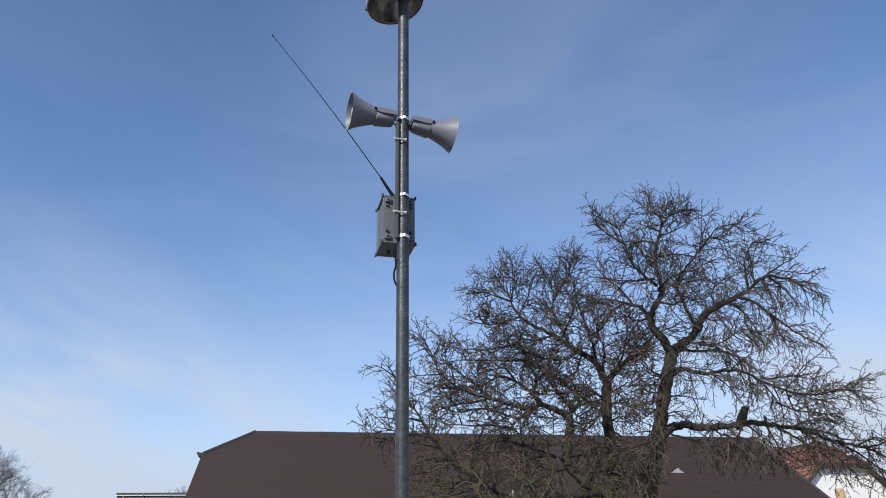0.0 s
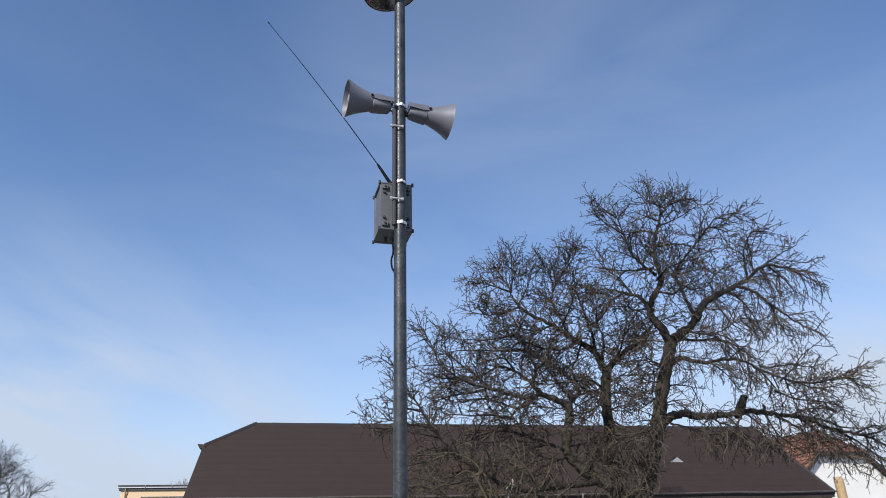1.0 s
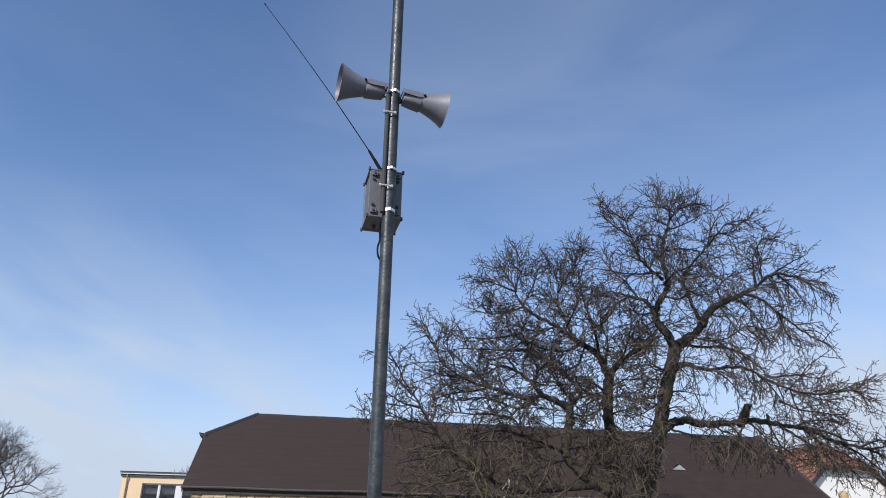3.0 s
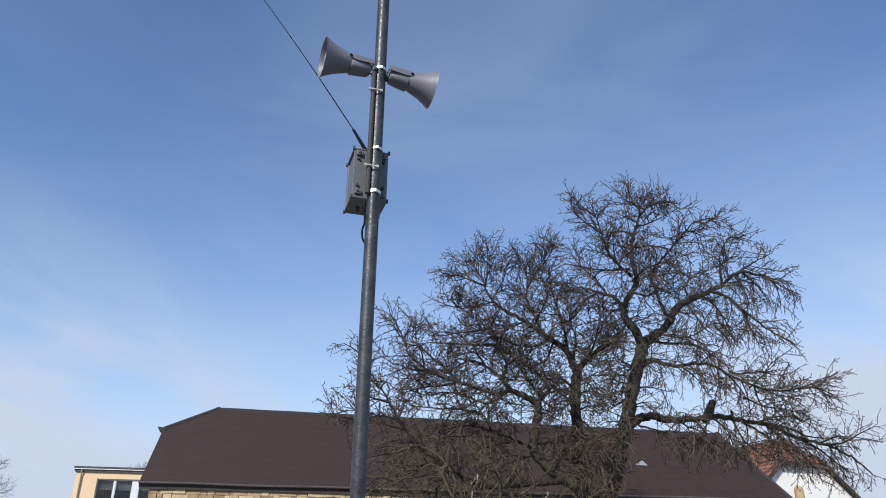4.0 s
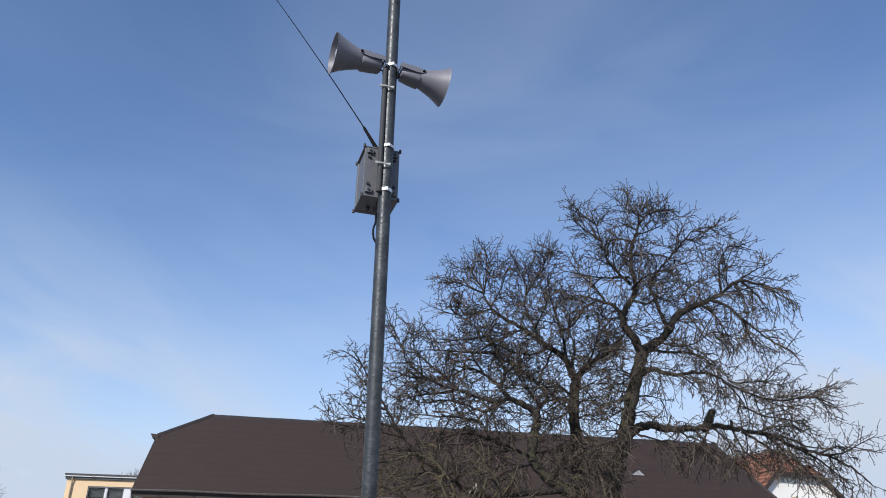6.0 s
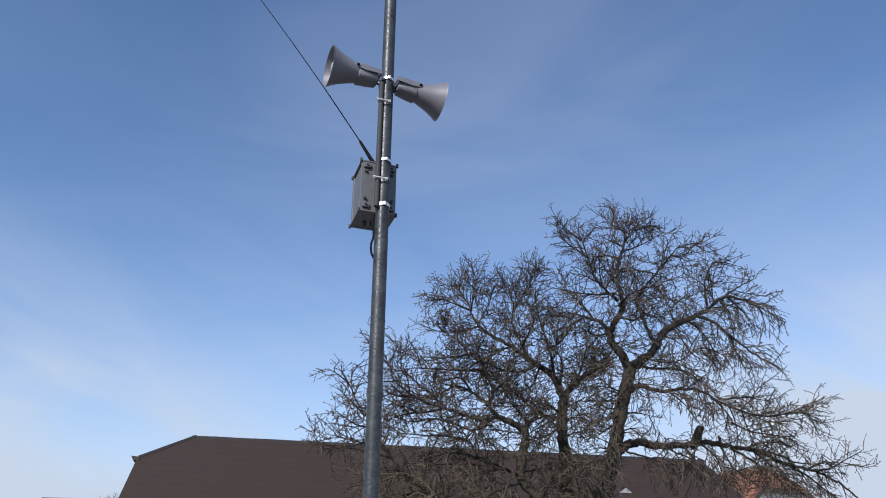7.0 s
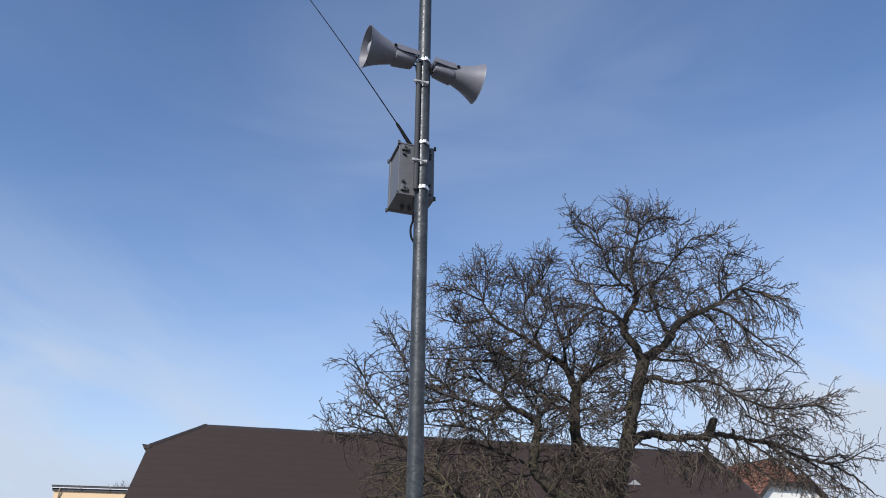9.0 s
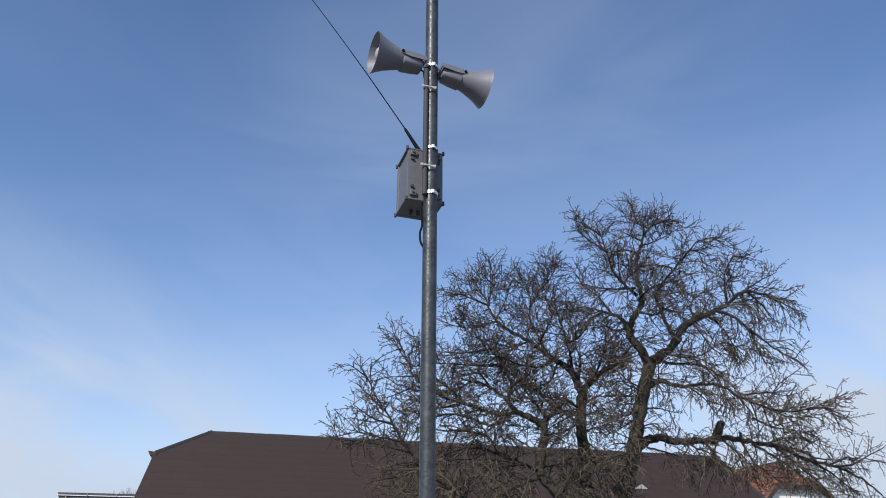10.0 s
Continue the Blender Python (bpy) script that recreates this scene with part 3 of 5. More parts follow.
    for s in (-1, 1):
        bm = bmesh.new()
        q4 = [(s * hw, ez - 0.2), (s * hipw, hz - 0.2), (s * hipw, hz + 0.05), (s * hw, ez + 0.05)]
        vs = [[bm.verts.new((x, y, z)) for x, z in q4] for y in (-0.05, -0.01)]
        bm.faces.new(vs[0]), bm.faces.new(vs[1][::-1])
        for i in range(4):
            j = (i + 1) % 4
            bm.faces.new((vs[0][i], vs[0][j], vs[1][j], vs[1][i]))
        bmesh.ops.recalc_face_normals(bm, faces=bm.faces)
        part("verge_board", bm, BOARD, h)
    part("hip_board", box_bm(-hipw, -0.06, hz - 0.2, hipw, -0.02, hz - 0.02), BOARD, h)


RED_YAW = 20.0


def build_pillar():
    p = thing("pillar", "cream plastered pillar with a rounded top beside the house", "pillar", pose(16.47, 33.5, 0))
    r, h = 0.20, 4.32
    bm = bmesh.new()
    add_revolved(bm, [(r * 1.02, 0), (r, 0.3), (r, h - 0.25), (r * 0.97, h - 0.14), (r * 0.8, h - 0.05), (r * 0.45, h - 0.008), (0.01, h)], Matrix(), 24)
    part("shaft", bm, CREAM, p, smooth=True)


# ---------------------------------------------------------------- trees
class Wood:
    """Collects tapered tubes into one mesh."""

    def __init__(self, seed):
        self.rng = random.Random(seed)
        self.v, self.f = [], []

    def add(self, pts, radii, n):
        v, f = tube(pts, radii, n, len(self.v))
        self.v += v
        self.f += f

    def vec(self):
        r = self.rng
        while True:
            v = Vector((r.uniform(-1, 1), r.uniform(-1, 1), r.uniform(-1, 1)))
            if 0.1 < v.length < 1:
                return v.normalized()

    def shoot(self, start, d, length, r0, r1, seg, lift, wander, n):
        """A crooked, curving shoot; lift bends it up or, below 0, down."""
        curl = self.vec() * wander * 0.7
        pts, radii = [start], [r0]
        d = d.normalized()
        k = max(2, round(length / seg))
        for i in range(k):
            d = (d + curl + self.vec() * wander * 0.75 + Vector((0, 0, lift * (i + 1) / k))).normalized()
            pts.append(pts[-1] + d * (length / k))
            radii.append(r0 + (r1 - r0) * (i + 1) / k)
        self.add(pts, radii, n)
        return pts


def along_points(pts, spacing, start, rng):
    """Points and directions along a polyline from a share of its length on."""
    lens = [(b - a).length for a, b in zip(pts, pts[1:])]
    total = sum(lens)
    s = total * start + rng.uniform(0, spacing)
    while s < total:
        q, i = s, 0
        while i < len(lens) - 1 and q > lens[i]:
            q -= lens[i]
            i += 1
        d = (pts[i + 1] - pts[i]).normalized()
        yield pts[i] + d * min(q, lens[i]), d, s / total
        s += spacing * rng.uniform(0.5, 1.5)


class Tree:
    """A bare tree, limb by limb; points are (x, dy, z), with dy counted from the tree's own depth."""

    def __init__(self, name, label, base, seed, twig_mat, dense=1.0):
        self.thing = thing(name, label, "shrub" if name == "shrub" else "tree", pose(*base))
        self.base, self.depth, self.seed, self.count = Vector(base), base[1], seed, 0
        self.wood, self.twigs, self.twig_mat, self.dense = Wood(seed), Wood(seed + 1), twig_mat, dense

    def aside(self, d):
        side = self.wood.vec()
        return (side - d * side.dot(d)).normalized()

    def limb(self, r0, r1, clothe, lf, *points):
        """A limb from radius r0 to r1; clothe: how densely it carries shoots; lf: whether these rise or hang."""
        rng, idx, dense = self.wood.rng, self.count, self.dense
        self.count += 1
        pts = spline([Vector((x, self.depth + dy, z)) - self.base for x, dy, z in points], 6)
        if clothe:
            # the shoots reach the rest of the way
            left = 0.60
            while len(pts) > 7 and left > 0:
                left -= (pts[-1] - pts[-2]).length
                pts.pop()
        if idx:
            pts = [p + self.wood.vec() * min(0.022, r0 * 0.3) * (0 < i < len(pts) - 1) for i, p in enumerate(pts)]
        n = len(pts) - 1
        radii = [(r0 + (r1 - r0) * (i / n) ** 0.8) * rng.uniform(0.93, 1.08) for i in range(n + 1)]
        w = Wood(self.seed + 10 + idx)
        w.add(pts, radii, 12 if r0 > 0.06 else 7)
        if r0 > 0.06:
            w.v = [v + noise.noise_vector(v * 4.5) * r0 * 0.22 + noise.noise_vector(v * 14) * r0 * 0.09 for v in w.v]
        raw_part("limb" if idx else "trunk", w.v, w.f, self.bark(r0, clothe), self.thing, smooth=True)
        if not clothe:
            return
        # boughs, branches, twigs and spurs, each level on the one before; sparser towards the crown's edge
        twigs = self.twigs
        boughs = [pts]
        for p, d, s in list(along_points(pts, 0.33 / clothe, 0.12 if r0 < 0.08 else 0.3, rng)):
            length = rng.uniform(0.45, 1.35) * (1.1 - 0.70 * s)
            out = d * rng.uniform(0.5, 1.2) + self.aside(d) + Vector((0, 0, 0.12 + lf * 0.5))
            boughs.append(twigs.shoot(p, out, length, min(0.020, r0 * 0.5), 0.009, 0.13, lf * 0.30, 0.17, 5))
        for bough in boughs:
            sites = list(along_points(bough, 0.128 / dense, 0.12, rng)) + [(bough[-1], (bough[-1] - bough[-2]).normalized(), 1.0)]
            for p, d, s in sites:
                if s > 0.7 and rng.random() < 0.35:
                    continue
                out = d * rng.uniform(0.4, 1.2) + self.aside(d) + Vector((0, 0, 0.10 + lf * 0.5))
                br = twigs.shoot(p, out, rng.uniform(0.28, 1.00) * (1.1 - 0.50 * s), 0.0098 * rng.uniform(0.75, 1.2), 0.0062, 0.11, lf * 0.38, 0.16, 4)
                for p3, d3, s3 in along_points(br, 0.075, 0.2, rng):
                    q = p3 + (self.wood.vec() + d3 * 0.6).normalized() * rng.uniform(0.02, 0.06)
                    twigs.add([p3, q], [0.0050, 0.0088], 3)
                for p2, d2, s2 in along_points(br, 0.165 / dense, 0.08, rng):
                    length = rng.uniform(0.05, 0.36) * (1.25 - 0.75 * s2)
                    tw = twigs.shoot(p2, d2 * rng.uniform(0.3, 1.1) + self.aside(d2) + Vector((0, 0, lf * 0.5)), length, 0.0076, 0.0056, 0.11, lf * 0.4, 0.18, 3)
                    for p3, d3, s3 in along_points(tw, 0.095, 0.15, rng):
                        q = p3 + (self.wood.vec() + d3 * 0.5).normalized() * rng.uniform(0.02, 0.055)
                        twigs.add([p3, q], [0.0050, 0.0080], 3)
                    # a swollen bud at the shoot's end
                    e = (tw[-1] - tw[-2]).normalized()
                    twigs.add([tw[-1], tw[-1] + e * 0.016, tw[-1] + e * 0.04], [0.0060, 0.0115, 0.004], 3)

    def bark(self, r0, clothe):
        if self.count == 1 or not clothe:
            return MOSSY
        if clothe and self.twig_mat is TWIG_PALE and clothe < 0.2:
            return DEAD_WOOD
        return self.twig_mat if r0 < 0.045 and self.twig_mat is TWIG_PALE else BARK

    def done(self):
        tagged(raw_part("crown", self.twigs.v, self.twigs.f, self.twig_mat, self.thing, "bare leafless twigs with short spurs"), kind="stuff")


def tree_right():
    t = Tree("fruit_tree", "large bare old fruit tree with a crooked lichened trunk", (4.44, 18.8, 0), 11, TWIG, 1.0)
    t.limb(0.22, 0.155, 0, 0, (4.42, 0.1, -0.1), (4.5, 0.1, 1.2), (4.44, 0.05, 2.64), (4.63, 0, 3.24), (4.87, 0, 3.93), (5.06, 0, 4.64), (5.26, 0, 5.37), (5.47, 0, 6.06), (5.72, 0, 6.73))
    # leader, dark and crooked, to the crown's top
    t.limb(0.135, 0.016, 1.1, 0.1, (5.71, 0, 6.68), (5.54, 0, 7.11), (5.35, 0, 7.39), (5.24, -0.1, 7.73), (5.49, -0.2, 8.15), (5.69, -0.2, 8.55), (5.56, -0.3, 8.95), (5.6, -0.3, 9.47), (5.71, -0.4, 9.95), (5.86, -0.5, 10.36), (6.14, -0.5, 10.67), (6.45, -0.5, 11.1), (6.75, -0.6, 11.42))
    t.limb(0.05, 0.01, 1.2, 0.05, (5.53, -0.2, 8.62), (5.1, -0.4, 8.94), (4.82, -0.6, 9.19), (4.68, -0.7, 9.71), (4.51, -0.8, 10.24), (4.32, -0.9, 10.75), (4.2, -0.9, 11.22))
    t.limb(0.03, 0.009, 1.1, 0.05, (4.68, -0.7, 9.71), (4.33, -0.8, 9.92), (4.07, -0.6, 10.27), (3.77, -0.6, 10.68), (3.56, -0.5, 10.9))
    t.limb(0.028, 0.009, 1, 0, (4.5, -0.8, 10.18), (4.15, -0.7, 10.58), (3.96, -0.6, 10.99), (3.72, -0.6, 11.17))
    t.limb(0.032, 0.009, 1.1, 0, (5.76, -0.3, 9.86), (5.41, 0, 10.1), (5.04, 0.3, 10.15), (4.6, 0.5, 9.98), (4.19, 0.6, 9.83))
    t.limb(0.035, 0.009, 1.2, 0, (5.65, -0.3, 9.47), (6.34, 0.2, 9.74), (6.9, 0.4, 9.74), (7.46, 0.6, 9.6), (8.07, 0.7, 9.49))
    t.limb(0.028, 0.009, 1.2, 0.1, (5.75, -0.4, 10.04), (6.36, 0, 10.42), (7, 0.3, 10.86), (7.5, 0.4, 11.21), (7.84, 0.5, 11.51))
    t.limb(0.025, 0.009, 1.1, 0.1, (6.03, -0.5, 10.56), (5.76, -0.2, 10.87), (5.36, 0.1, 11.1), (4.98, 0.2, 11.34), (4.74, 0.2, 11.62))
    t.limb(0.028, 0.009, 1.1, 0.1, (5.88, -0.5, 10.37), (5.99, -0.2, 10.93), (6.2, 0, 11.35), (6.44, 0, 11.84))
    t.limb(0.03, 0.009, 1.1, 0.1, (5.81, -0.4, 10.21), (5.33, -0.7, 10.25), (4.97, -0.9, 10.37), (4.74, -1, 10.71))
    t.limb(0.026, 0.009, 1, 0.1, (6.16, -0.5, 10.67), (6.59, -0.7, 10.76), (6.97, -0.8, 10.77), (7.22, -0.8, 10.86))
    # arching limb to the crown's other side
    t.limb(0.07, 0.012, 1.3, -0.1, (5.26, -0.1, 7.72), (5.11, 0.2, 8.12), (4.66, 0.5, 8.42), (4.21, 0.8, 8.64), (3.77, 1, 8.55), (3.36, 1.1, 8.26))
    t.limb(0.04, 0.01, 1.2, 0, (4.71, 0.4, 8.35), (4.21, 0.2, 8.02), (3.93, 0, 7.53), (3.56, -0.2, 7.14))
    t.limb(0.04, 0.01, 1.2, 0.05, (5.46, -0.3, 8.81), (4.85, -0.8, 8.57), (4.29, -1.2, 8.44), (3.78, -1.5, 8.44), (3.49, -1.6, 8.87))
    t.limb(0.04, 0.01, 1.2, 0.1, (4.95, 0.4, 8.28), (4.73, 0.7, 8.89), (4.39, 0.9, 9.32), (4.1, 1, 9.82), (3.69, 1, 10.28))
    # branch up the crown's middle to the far tips
    t.limb(0.06, 0.01, 1.1, 0, (6.48, 0.05, 7.56), (6.39, 0.3, 8.09), (6.36, 0.5, 8.62), (6.34, 0.6, 8.97), (6.64, 0.5, 9.4), (7.03, 0.4, 9.84), (7.44, 0.3, 10.29), (7.75, 0.3, 10.58), (8.13, 0.2, 10.65), (8.51, 0.2, 10.73), (8.84, 0.2, 11.08))
    t.limb(0.03, 0.009, 1.2, 0, (7.44, 0.3, 10.29), (7.88, 0.5, 10.26), (8.24, 0.7, 10.1), (8.57, 0.8, 10))
    t.limb(0.026, 0.009, 1.1, 0, (8.13, 0.2, 10.65), (8.36, 0.1, 10.38), (8.49, 0, 10.16), (8.8, 0, 10.06))
    t.limb(0.03, 0.009, 1.2, 0.1, (7.09, 0.4, 9.87), (7.34, 0.7, 10.46), (7.52, 0.9, 10.97), (7.82, 1, 11.42))
    t.limb(0.035, 0.009, 1.2, 0.05, (6.37, 0.6, 8.94), (6.91, 0.9, 9.13), (7.51, 1.1, 9.37), (8.09, 1.2, 9.6))
    t.limb(0.035, 0.009, 1.2, 0, (5.54, -0.2, 8.48), (5.7, -0.8, 8.59), (6, -1.1, 8.64), (6.47, -1.3, 8.7), (6.86, -1.4, 9.02))
    t.limb(0.03, 0.009, 1.2, 0, (5.27, -0.1, 7.52), (4.91, -0.4, 7.26), (4.54, -0.7, 7.32), (4.2, -0.9, 7.4))
    t.limb(0.03, 0.009, 1, 0, (5.4, 0, 7.31), (5.82, 0.3, 7.53), (6.21, 0.5, 7.63), (6.65, 0.7, 7.47))
    # strong limb out to the side, arching over
    t.limb(0.14, 0.014, 1.25, -0.45, (5.72, 0, 6.76), (6.15, 0, 7.05), (6.54, 0, 7.41), (6.82, 0.05, 7.83), (7.26, 0.1, 8.1), (7.7, 0.1, 8.29), (8.19, 0.2, 8.54), (8.56, 0.2, 8.84), (9.09, 0.3, 8.98), (9.56, 0.3, 8.83), (10.11, 0.3, 8.73), (10.94, 0.3, 8.75))
    t.limb(0.045, 0.01, 0.9, 0, (8.2, 0.2, 8.58), (8.18, 0.1, 9.02), (8.19, 0, 9.38), (8.41, -0.1, 9.79), (8.69, -0.2, 10.07), (9.01, -0.3, 10.25))
    t.limb(0.024, 0.008, 0.9, 0, (8.51, -0.1, 9.9), (8.85, -0.2, 9.84), (8.95, -0.3, 9.68), (8.77, -0.3, 9.27))
    t.limb(0.03, 0.009, 1.1, -0.1, (8.7, 0.2, 8.9), (9.32, 0.4, 9.34), (9.86, 0.5, 9.62), (10.18, 0.5, 9.76), (10.6, 0.5, 9.69))
    t.limb(0.03, 0.009, 1.1, -0.2, (8.44, 0.2, 8.77), (8.52, 0.5, 9.33), (9.08, 0.8, 9.73), (9.65, 0.9, 9.84))
    t.limb(0.055, 0.011, 1.25, -0.5, (7.77, 0.1, 8.33), (8.1, -0.2, 8.06), (8.37, -0.5, 7.57), (8.74, -0.7, 7.07), (9.18, -0.8, 6.71), (9.58, -0.9, 6.48), (9.83, -0.9, 6.21))
    t.limb(0.045, 0.01, 1.2, -0.5, (7.51, 0.1, 8.19), (8.08, 0.6, 8.05), (8.46, 0.9, 7.64), (8.71, 1.1, 7.11), (8.8, 1.1, 6.61))
    t.limb(0.04, 0.01, 1.2, -0.6, (8.92, 0.3, 8.94), (9.41, 0.6, 8.68), (9.76, 0.8, 8.23), (10, 0.9, 7.75))
    t.limb(0.04, 0.01, 1.2, -0.6, (9.48, 0.3, 8.84), (9.67, -0.1, 8.46), (9.88, -0.3, 8.11), (10, -0.4, 7.75))
    t.limb(0.035, 0.01, 1.2, -0.6, (8.61, 0.2, 8.83), (8.51, -0.4, 8.21), (8.48, -0.7, 7.62), (8.5, -0.8, 7.12))
    t.limb(0.035, 0.01, 1.2, -0.5, (7.08, 0.1, 7.98), (7.04, -0.5, 7.42), (7.12, -0.9, 6.83), (7.23, -1, 6.28))
    t.limb(0.035, 0.009, 1.1, -0.3, (7.17, 0.1, 8.07), (7.26, 0.5, 8.6), (7.71, 0.8, 9.07), (8.28, 0.9, 9.3), (8.87, 1, 9.54))
    t.limb(0.03, 0.009, 1, -0.3, (6.72, 0.05, 7.73), (7.19, 0.5, 7.75), (7.68, 0.8, 7.6), (8.1, 0.9, 7.38))
    # drooping middle limbs
    t.limb(0.075, 0.013, 1.18, -0.45, (5.5, 0, 6.04), (5.88, -0.1, 6.25), (6.41, -0.2, 6.1), (6.98, -0.4, 6.12), (7.49, -0.5, 5.97), (7.79, -0.6, 5.55), (8.06, -0.6, 5.12), (8.23, -0.6, 4.65))
    t.limb(0.05, 0.012, 1.09, -0.4, (5.92, 0, 6.89), (6.41, 0.3, 6.85), (7.12, 0.6, 6.93), (7.69, 0.8, 6.81), (8.16, 0.9, 6.47), (8.54, 0.9, 6.04), (8.98, 0.9, 5.76))
    t.limb(0.04, 0.009, 1.01, -0.1, (7.65, -0.5, 5.82), (8.04, -0.7, 5.56), (8.57, -0.9, 5.32), (9.17, -1, 5.35), (9.88, -1, 5.63), (10.55, -1, 5.92))
    t.limb(0.025, 0.008, 1.01, -0.2, (9.17, -1, 5.35), (9.79, -0.8, 5.42), (10.33, -0.7, 5.3), (10.65, -0.7, 5.09))
    t.limb(0.025, 0.008, 0.605, 0, (8.23, -0.4, 5.48), (8.66, -0.2, 5.8), (9.16, -0.1, 6.24), (9.48, 0, 6.79))
    t.limb(0.03, 0.009, 1.09, -0.3, (8.48, 0.9, 6.15), (9.07, 0.6, 6.14), (9.59, 0.4, 6.01), (10.24, 0.4, 6.14))
    t.limb(0.025, 0.009, 1.01, -0.3, (8.95, 0.5, 5.68), (9.58, 0.6, 5.48), (10.43, 0.7, 5.58), (11.26, 0.7, 5.75))
    t.limb(0.03, 0.009, 1.09, -0.5, (7.8, 0.8, 6.72), (8.09, 1.1, 6.28), (8.17, 1.2, 5.73), (8.15, 1.2, 5.26))
    t.limb(0.03, 0.009, 1.09, -0.5, (6.59, -0.2, 6.1), (6.82, -0.5, 5.73), (6.98, -0.7, 5.25), (7, -0.7, 4.9))
    t.limb(0.035, 0.009, 0.731, -0.2, (5.32, 0, 5.49), (5.63, 0.1, 5.59), (6.16, 0.3, 5.57), (6.63, 0.4, 5.43), (6.92, 0.4, 5.25))
    t.limb(0.03, 0.009, 0.84, -0.3, (7.95, -0.6, 5.22), (8.47, -0.5, 5), (9.14, -0.3, 4.96), (9.83, -0.2, 4.81), (10.42, -0.2, 4.79))
    t.limb(0.03, 0.009, 1.09, -0.1, (5.21, 0, 5.64), (4.81, -0.3, 5.68), (4.55, -0.5, 5.91), (4.31, -0.6, 6.12))
    t.limb(0.03, 0.009, 1.09, -0.2, (5.04, 0, 4.75), (4.71, -0.2, 4.83), (4.38, -0.4, 4.93), (4.04, -0.5, 5.04))
    t.limb(0.025, 0.009, 1.09, 0, (5.43, 0, 5.98), (5.25, 0.4, 6.23), (4.98, 0.6, 6.19), (4.68, 0.7, 6.05))
    # the low dark limb with its sawn stub
    t.limb(0.125, 0.018, 0.489, -0.4, (5.02, 0, 4.44), (5.33, 0, 4.7), (5.64, 0, 4.8), (6.12, 0, 4.74), (6.64, 0, 4.73), (7.24, 0, 4.8), (7.76, 0.1, 4.8), (8.36, 0.2, 4.71), (8.94, 0.2, 4.62), (9.42, 0.2, 4.36), (9.99, 0.2, 4.21), (10.45, 0.1, 4.04), (10.88, 0, 3.71), (11.23, 0, 3.33), (11.66, 0, 3.01))
    t.limb(0.105, 0.098, 0, 0, (7.11, 0, 4.69), (7.23, 0, 4.93), (7.39, 0, 5.21))
    t.limb(0.045, 0.04, 0, 0, (7.84, 0.1, 4.78), (7.89, 0.1, 4.91), (7.89, 0.1, 4.98))
    t.limb(0.03, 0.007, 0.14, 0, (10.14, 0.1, 4.14), (10.54, 0, 4.17), (11.04, 0, 4.39), (11.54, 0, 4.63), (11.86, 0, 4.84), (12.04, 0, 5.11))
    t.limb(0.03, 0.009, 0.197, 0, (5.68, 0, 4.79), (5.82, 0, 4.97), (5.89, 0, 5.14))
    t.limb(0.025, 0.008, 0.253, 0, (6.17, 0, 4.77), (6.27, -0.1, 5.04), (6.48, -0.2, 5.16), (6.84, -0.2, 5.12))
    t.limb(0.045, 0.01, 0.727, -0.4, (8.65, 0.2, 4.66), (9.51, 0.6, 4.64), (10.11, 0.8, 4.46), (10.77, 0.9, 4.4), (11.48, 0.9, 4.11))
    t.limb(0.05, 0.011, 1.62, -0.5, (8.79, 0.2, 4.63), (9.04, -0.2, 4.16), (9.32, -0.5, 3.71), (9.56, -0.7, 3.29), (9.82, -0.8, 2.83))
    t.limb(0.045, 0.01, 1.62, -0.5, (8.16, 0.1, 4.69), (8.46, -0.4, 4.26), (8.76, -0.7, 3.88), (8.93, -0.9, 3.46), (9.07, -1, 3))
    t.limb(0.04, 0.01, 1.41, -0.5, (9.63, 0.2, 4.29), (10.32, 0.5, 3.98), (10.87, 0.7, 3.58), (11.35, 0.8, 3.09))
    t.limb(0.035, 0.009, 0.674, -0.3, (8.5, 0.2, 4.68), (9.23, 0.4, 4.9), (9.88, 0.5, 4.85), (10.61, 0.5, 4.64))
    t.limb(0.035, 0.009, 0.562, -0.3, (10.06, 0.2, 4.18), (10.81, 0.4, 4.41), (11.12, 0.5, 4.2), (11.55, 0.5, 4.06))
    # shoots hanging before the roof
    t.limb(0.03, 0.008, 0.749, -0.5, (5.34, -0.1, 4.55), (5.71, -0.5, 4.36), (6.08, -0.8, 4.11), (6.04, -0.9, 3.7), (5.86, -0.9, 3.33))
    t.limb(0.03, 0.009, 1.21, -0.6, (6.86, 0, 4.69), (6.92, -0.5, 4.3), (6.96, -0.8, 3.85), (6.98, -0.9, 3.31))
    t.limb(0.03, 0.009, 1.21, -0.6, (7.38, 0, 4.74), (7.53, -0.4, 4.32), (7.62, -0.7, 3.8), (7.7, -0.8, 3.26))
    t.limb(0.03, 0.009, 0.936, -0.6, (6.49, 0, 4.68), (6.5, -0.5, 4.36), (6.44, -0.7, 3.92), (6.51, -0.8, 3.45))
    # inner crown
    t.limb(0.04, 0.01, 1.3, 0, (5.49, -0.2, 8.15), (5.67, -0.9, 7.82), (6.01, -1.3, 7.92), (6.35, -1.5, 8.17), (6.58, -1.6, 7.98))
    t.limb(0.04, 0.01, 1.3, 0, (5.28, 0, 7.72), (5.02, 0.8, 7.98), (4.64, 1.2, 8.37), (4.16, 1.4, 8.25))
    t.limb(0.035, 0.01, 1.3, 0, (5.58, -0.3, 9.04), (5.46, 0.3, 9.73), (5.32, 0.6, 10.22), (4.92, 0.8, 9.93), (4.5, 0.9, 9.69))
    t.limb(0.035, 0.01, 1.3, 0, (6.36, 0.5, 8.62), (6.84, 0.9, 8.56), (7.38, 1.2, 8.77), (7.87, 1.3, 9))
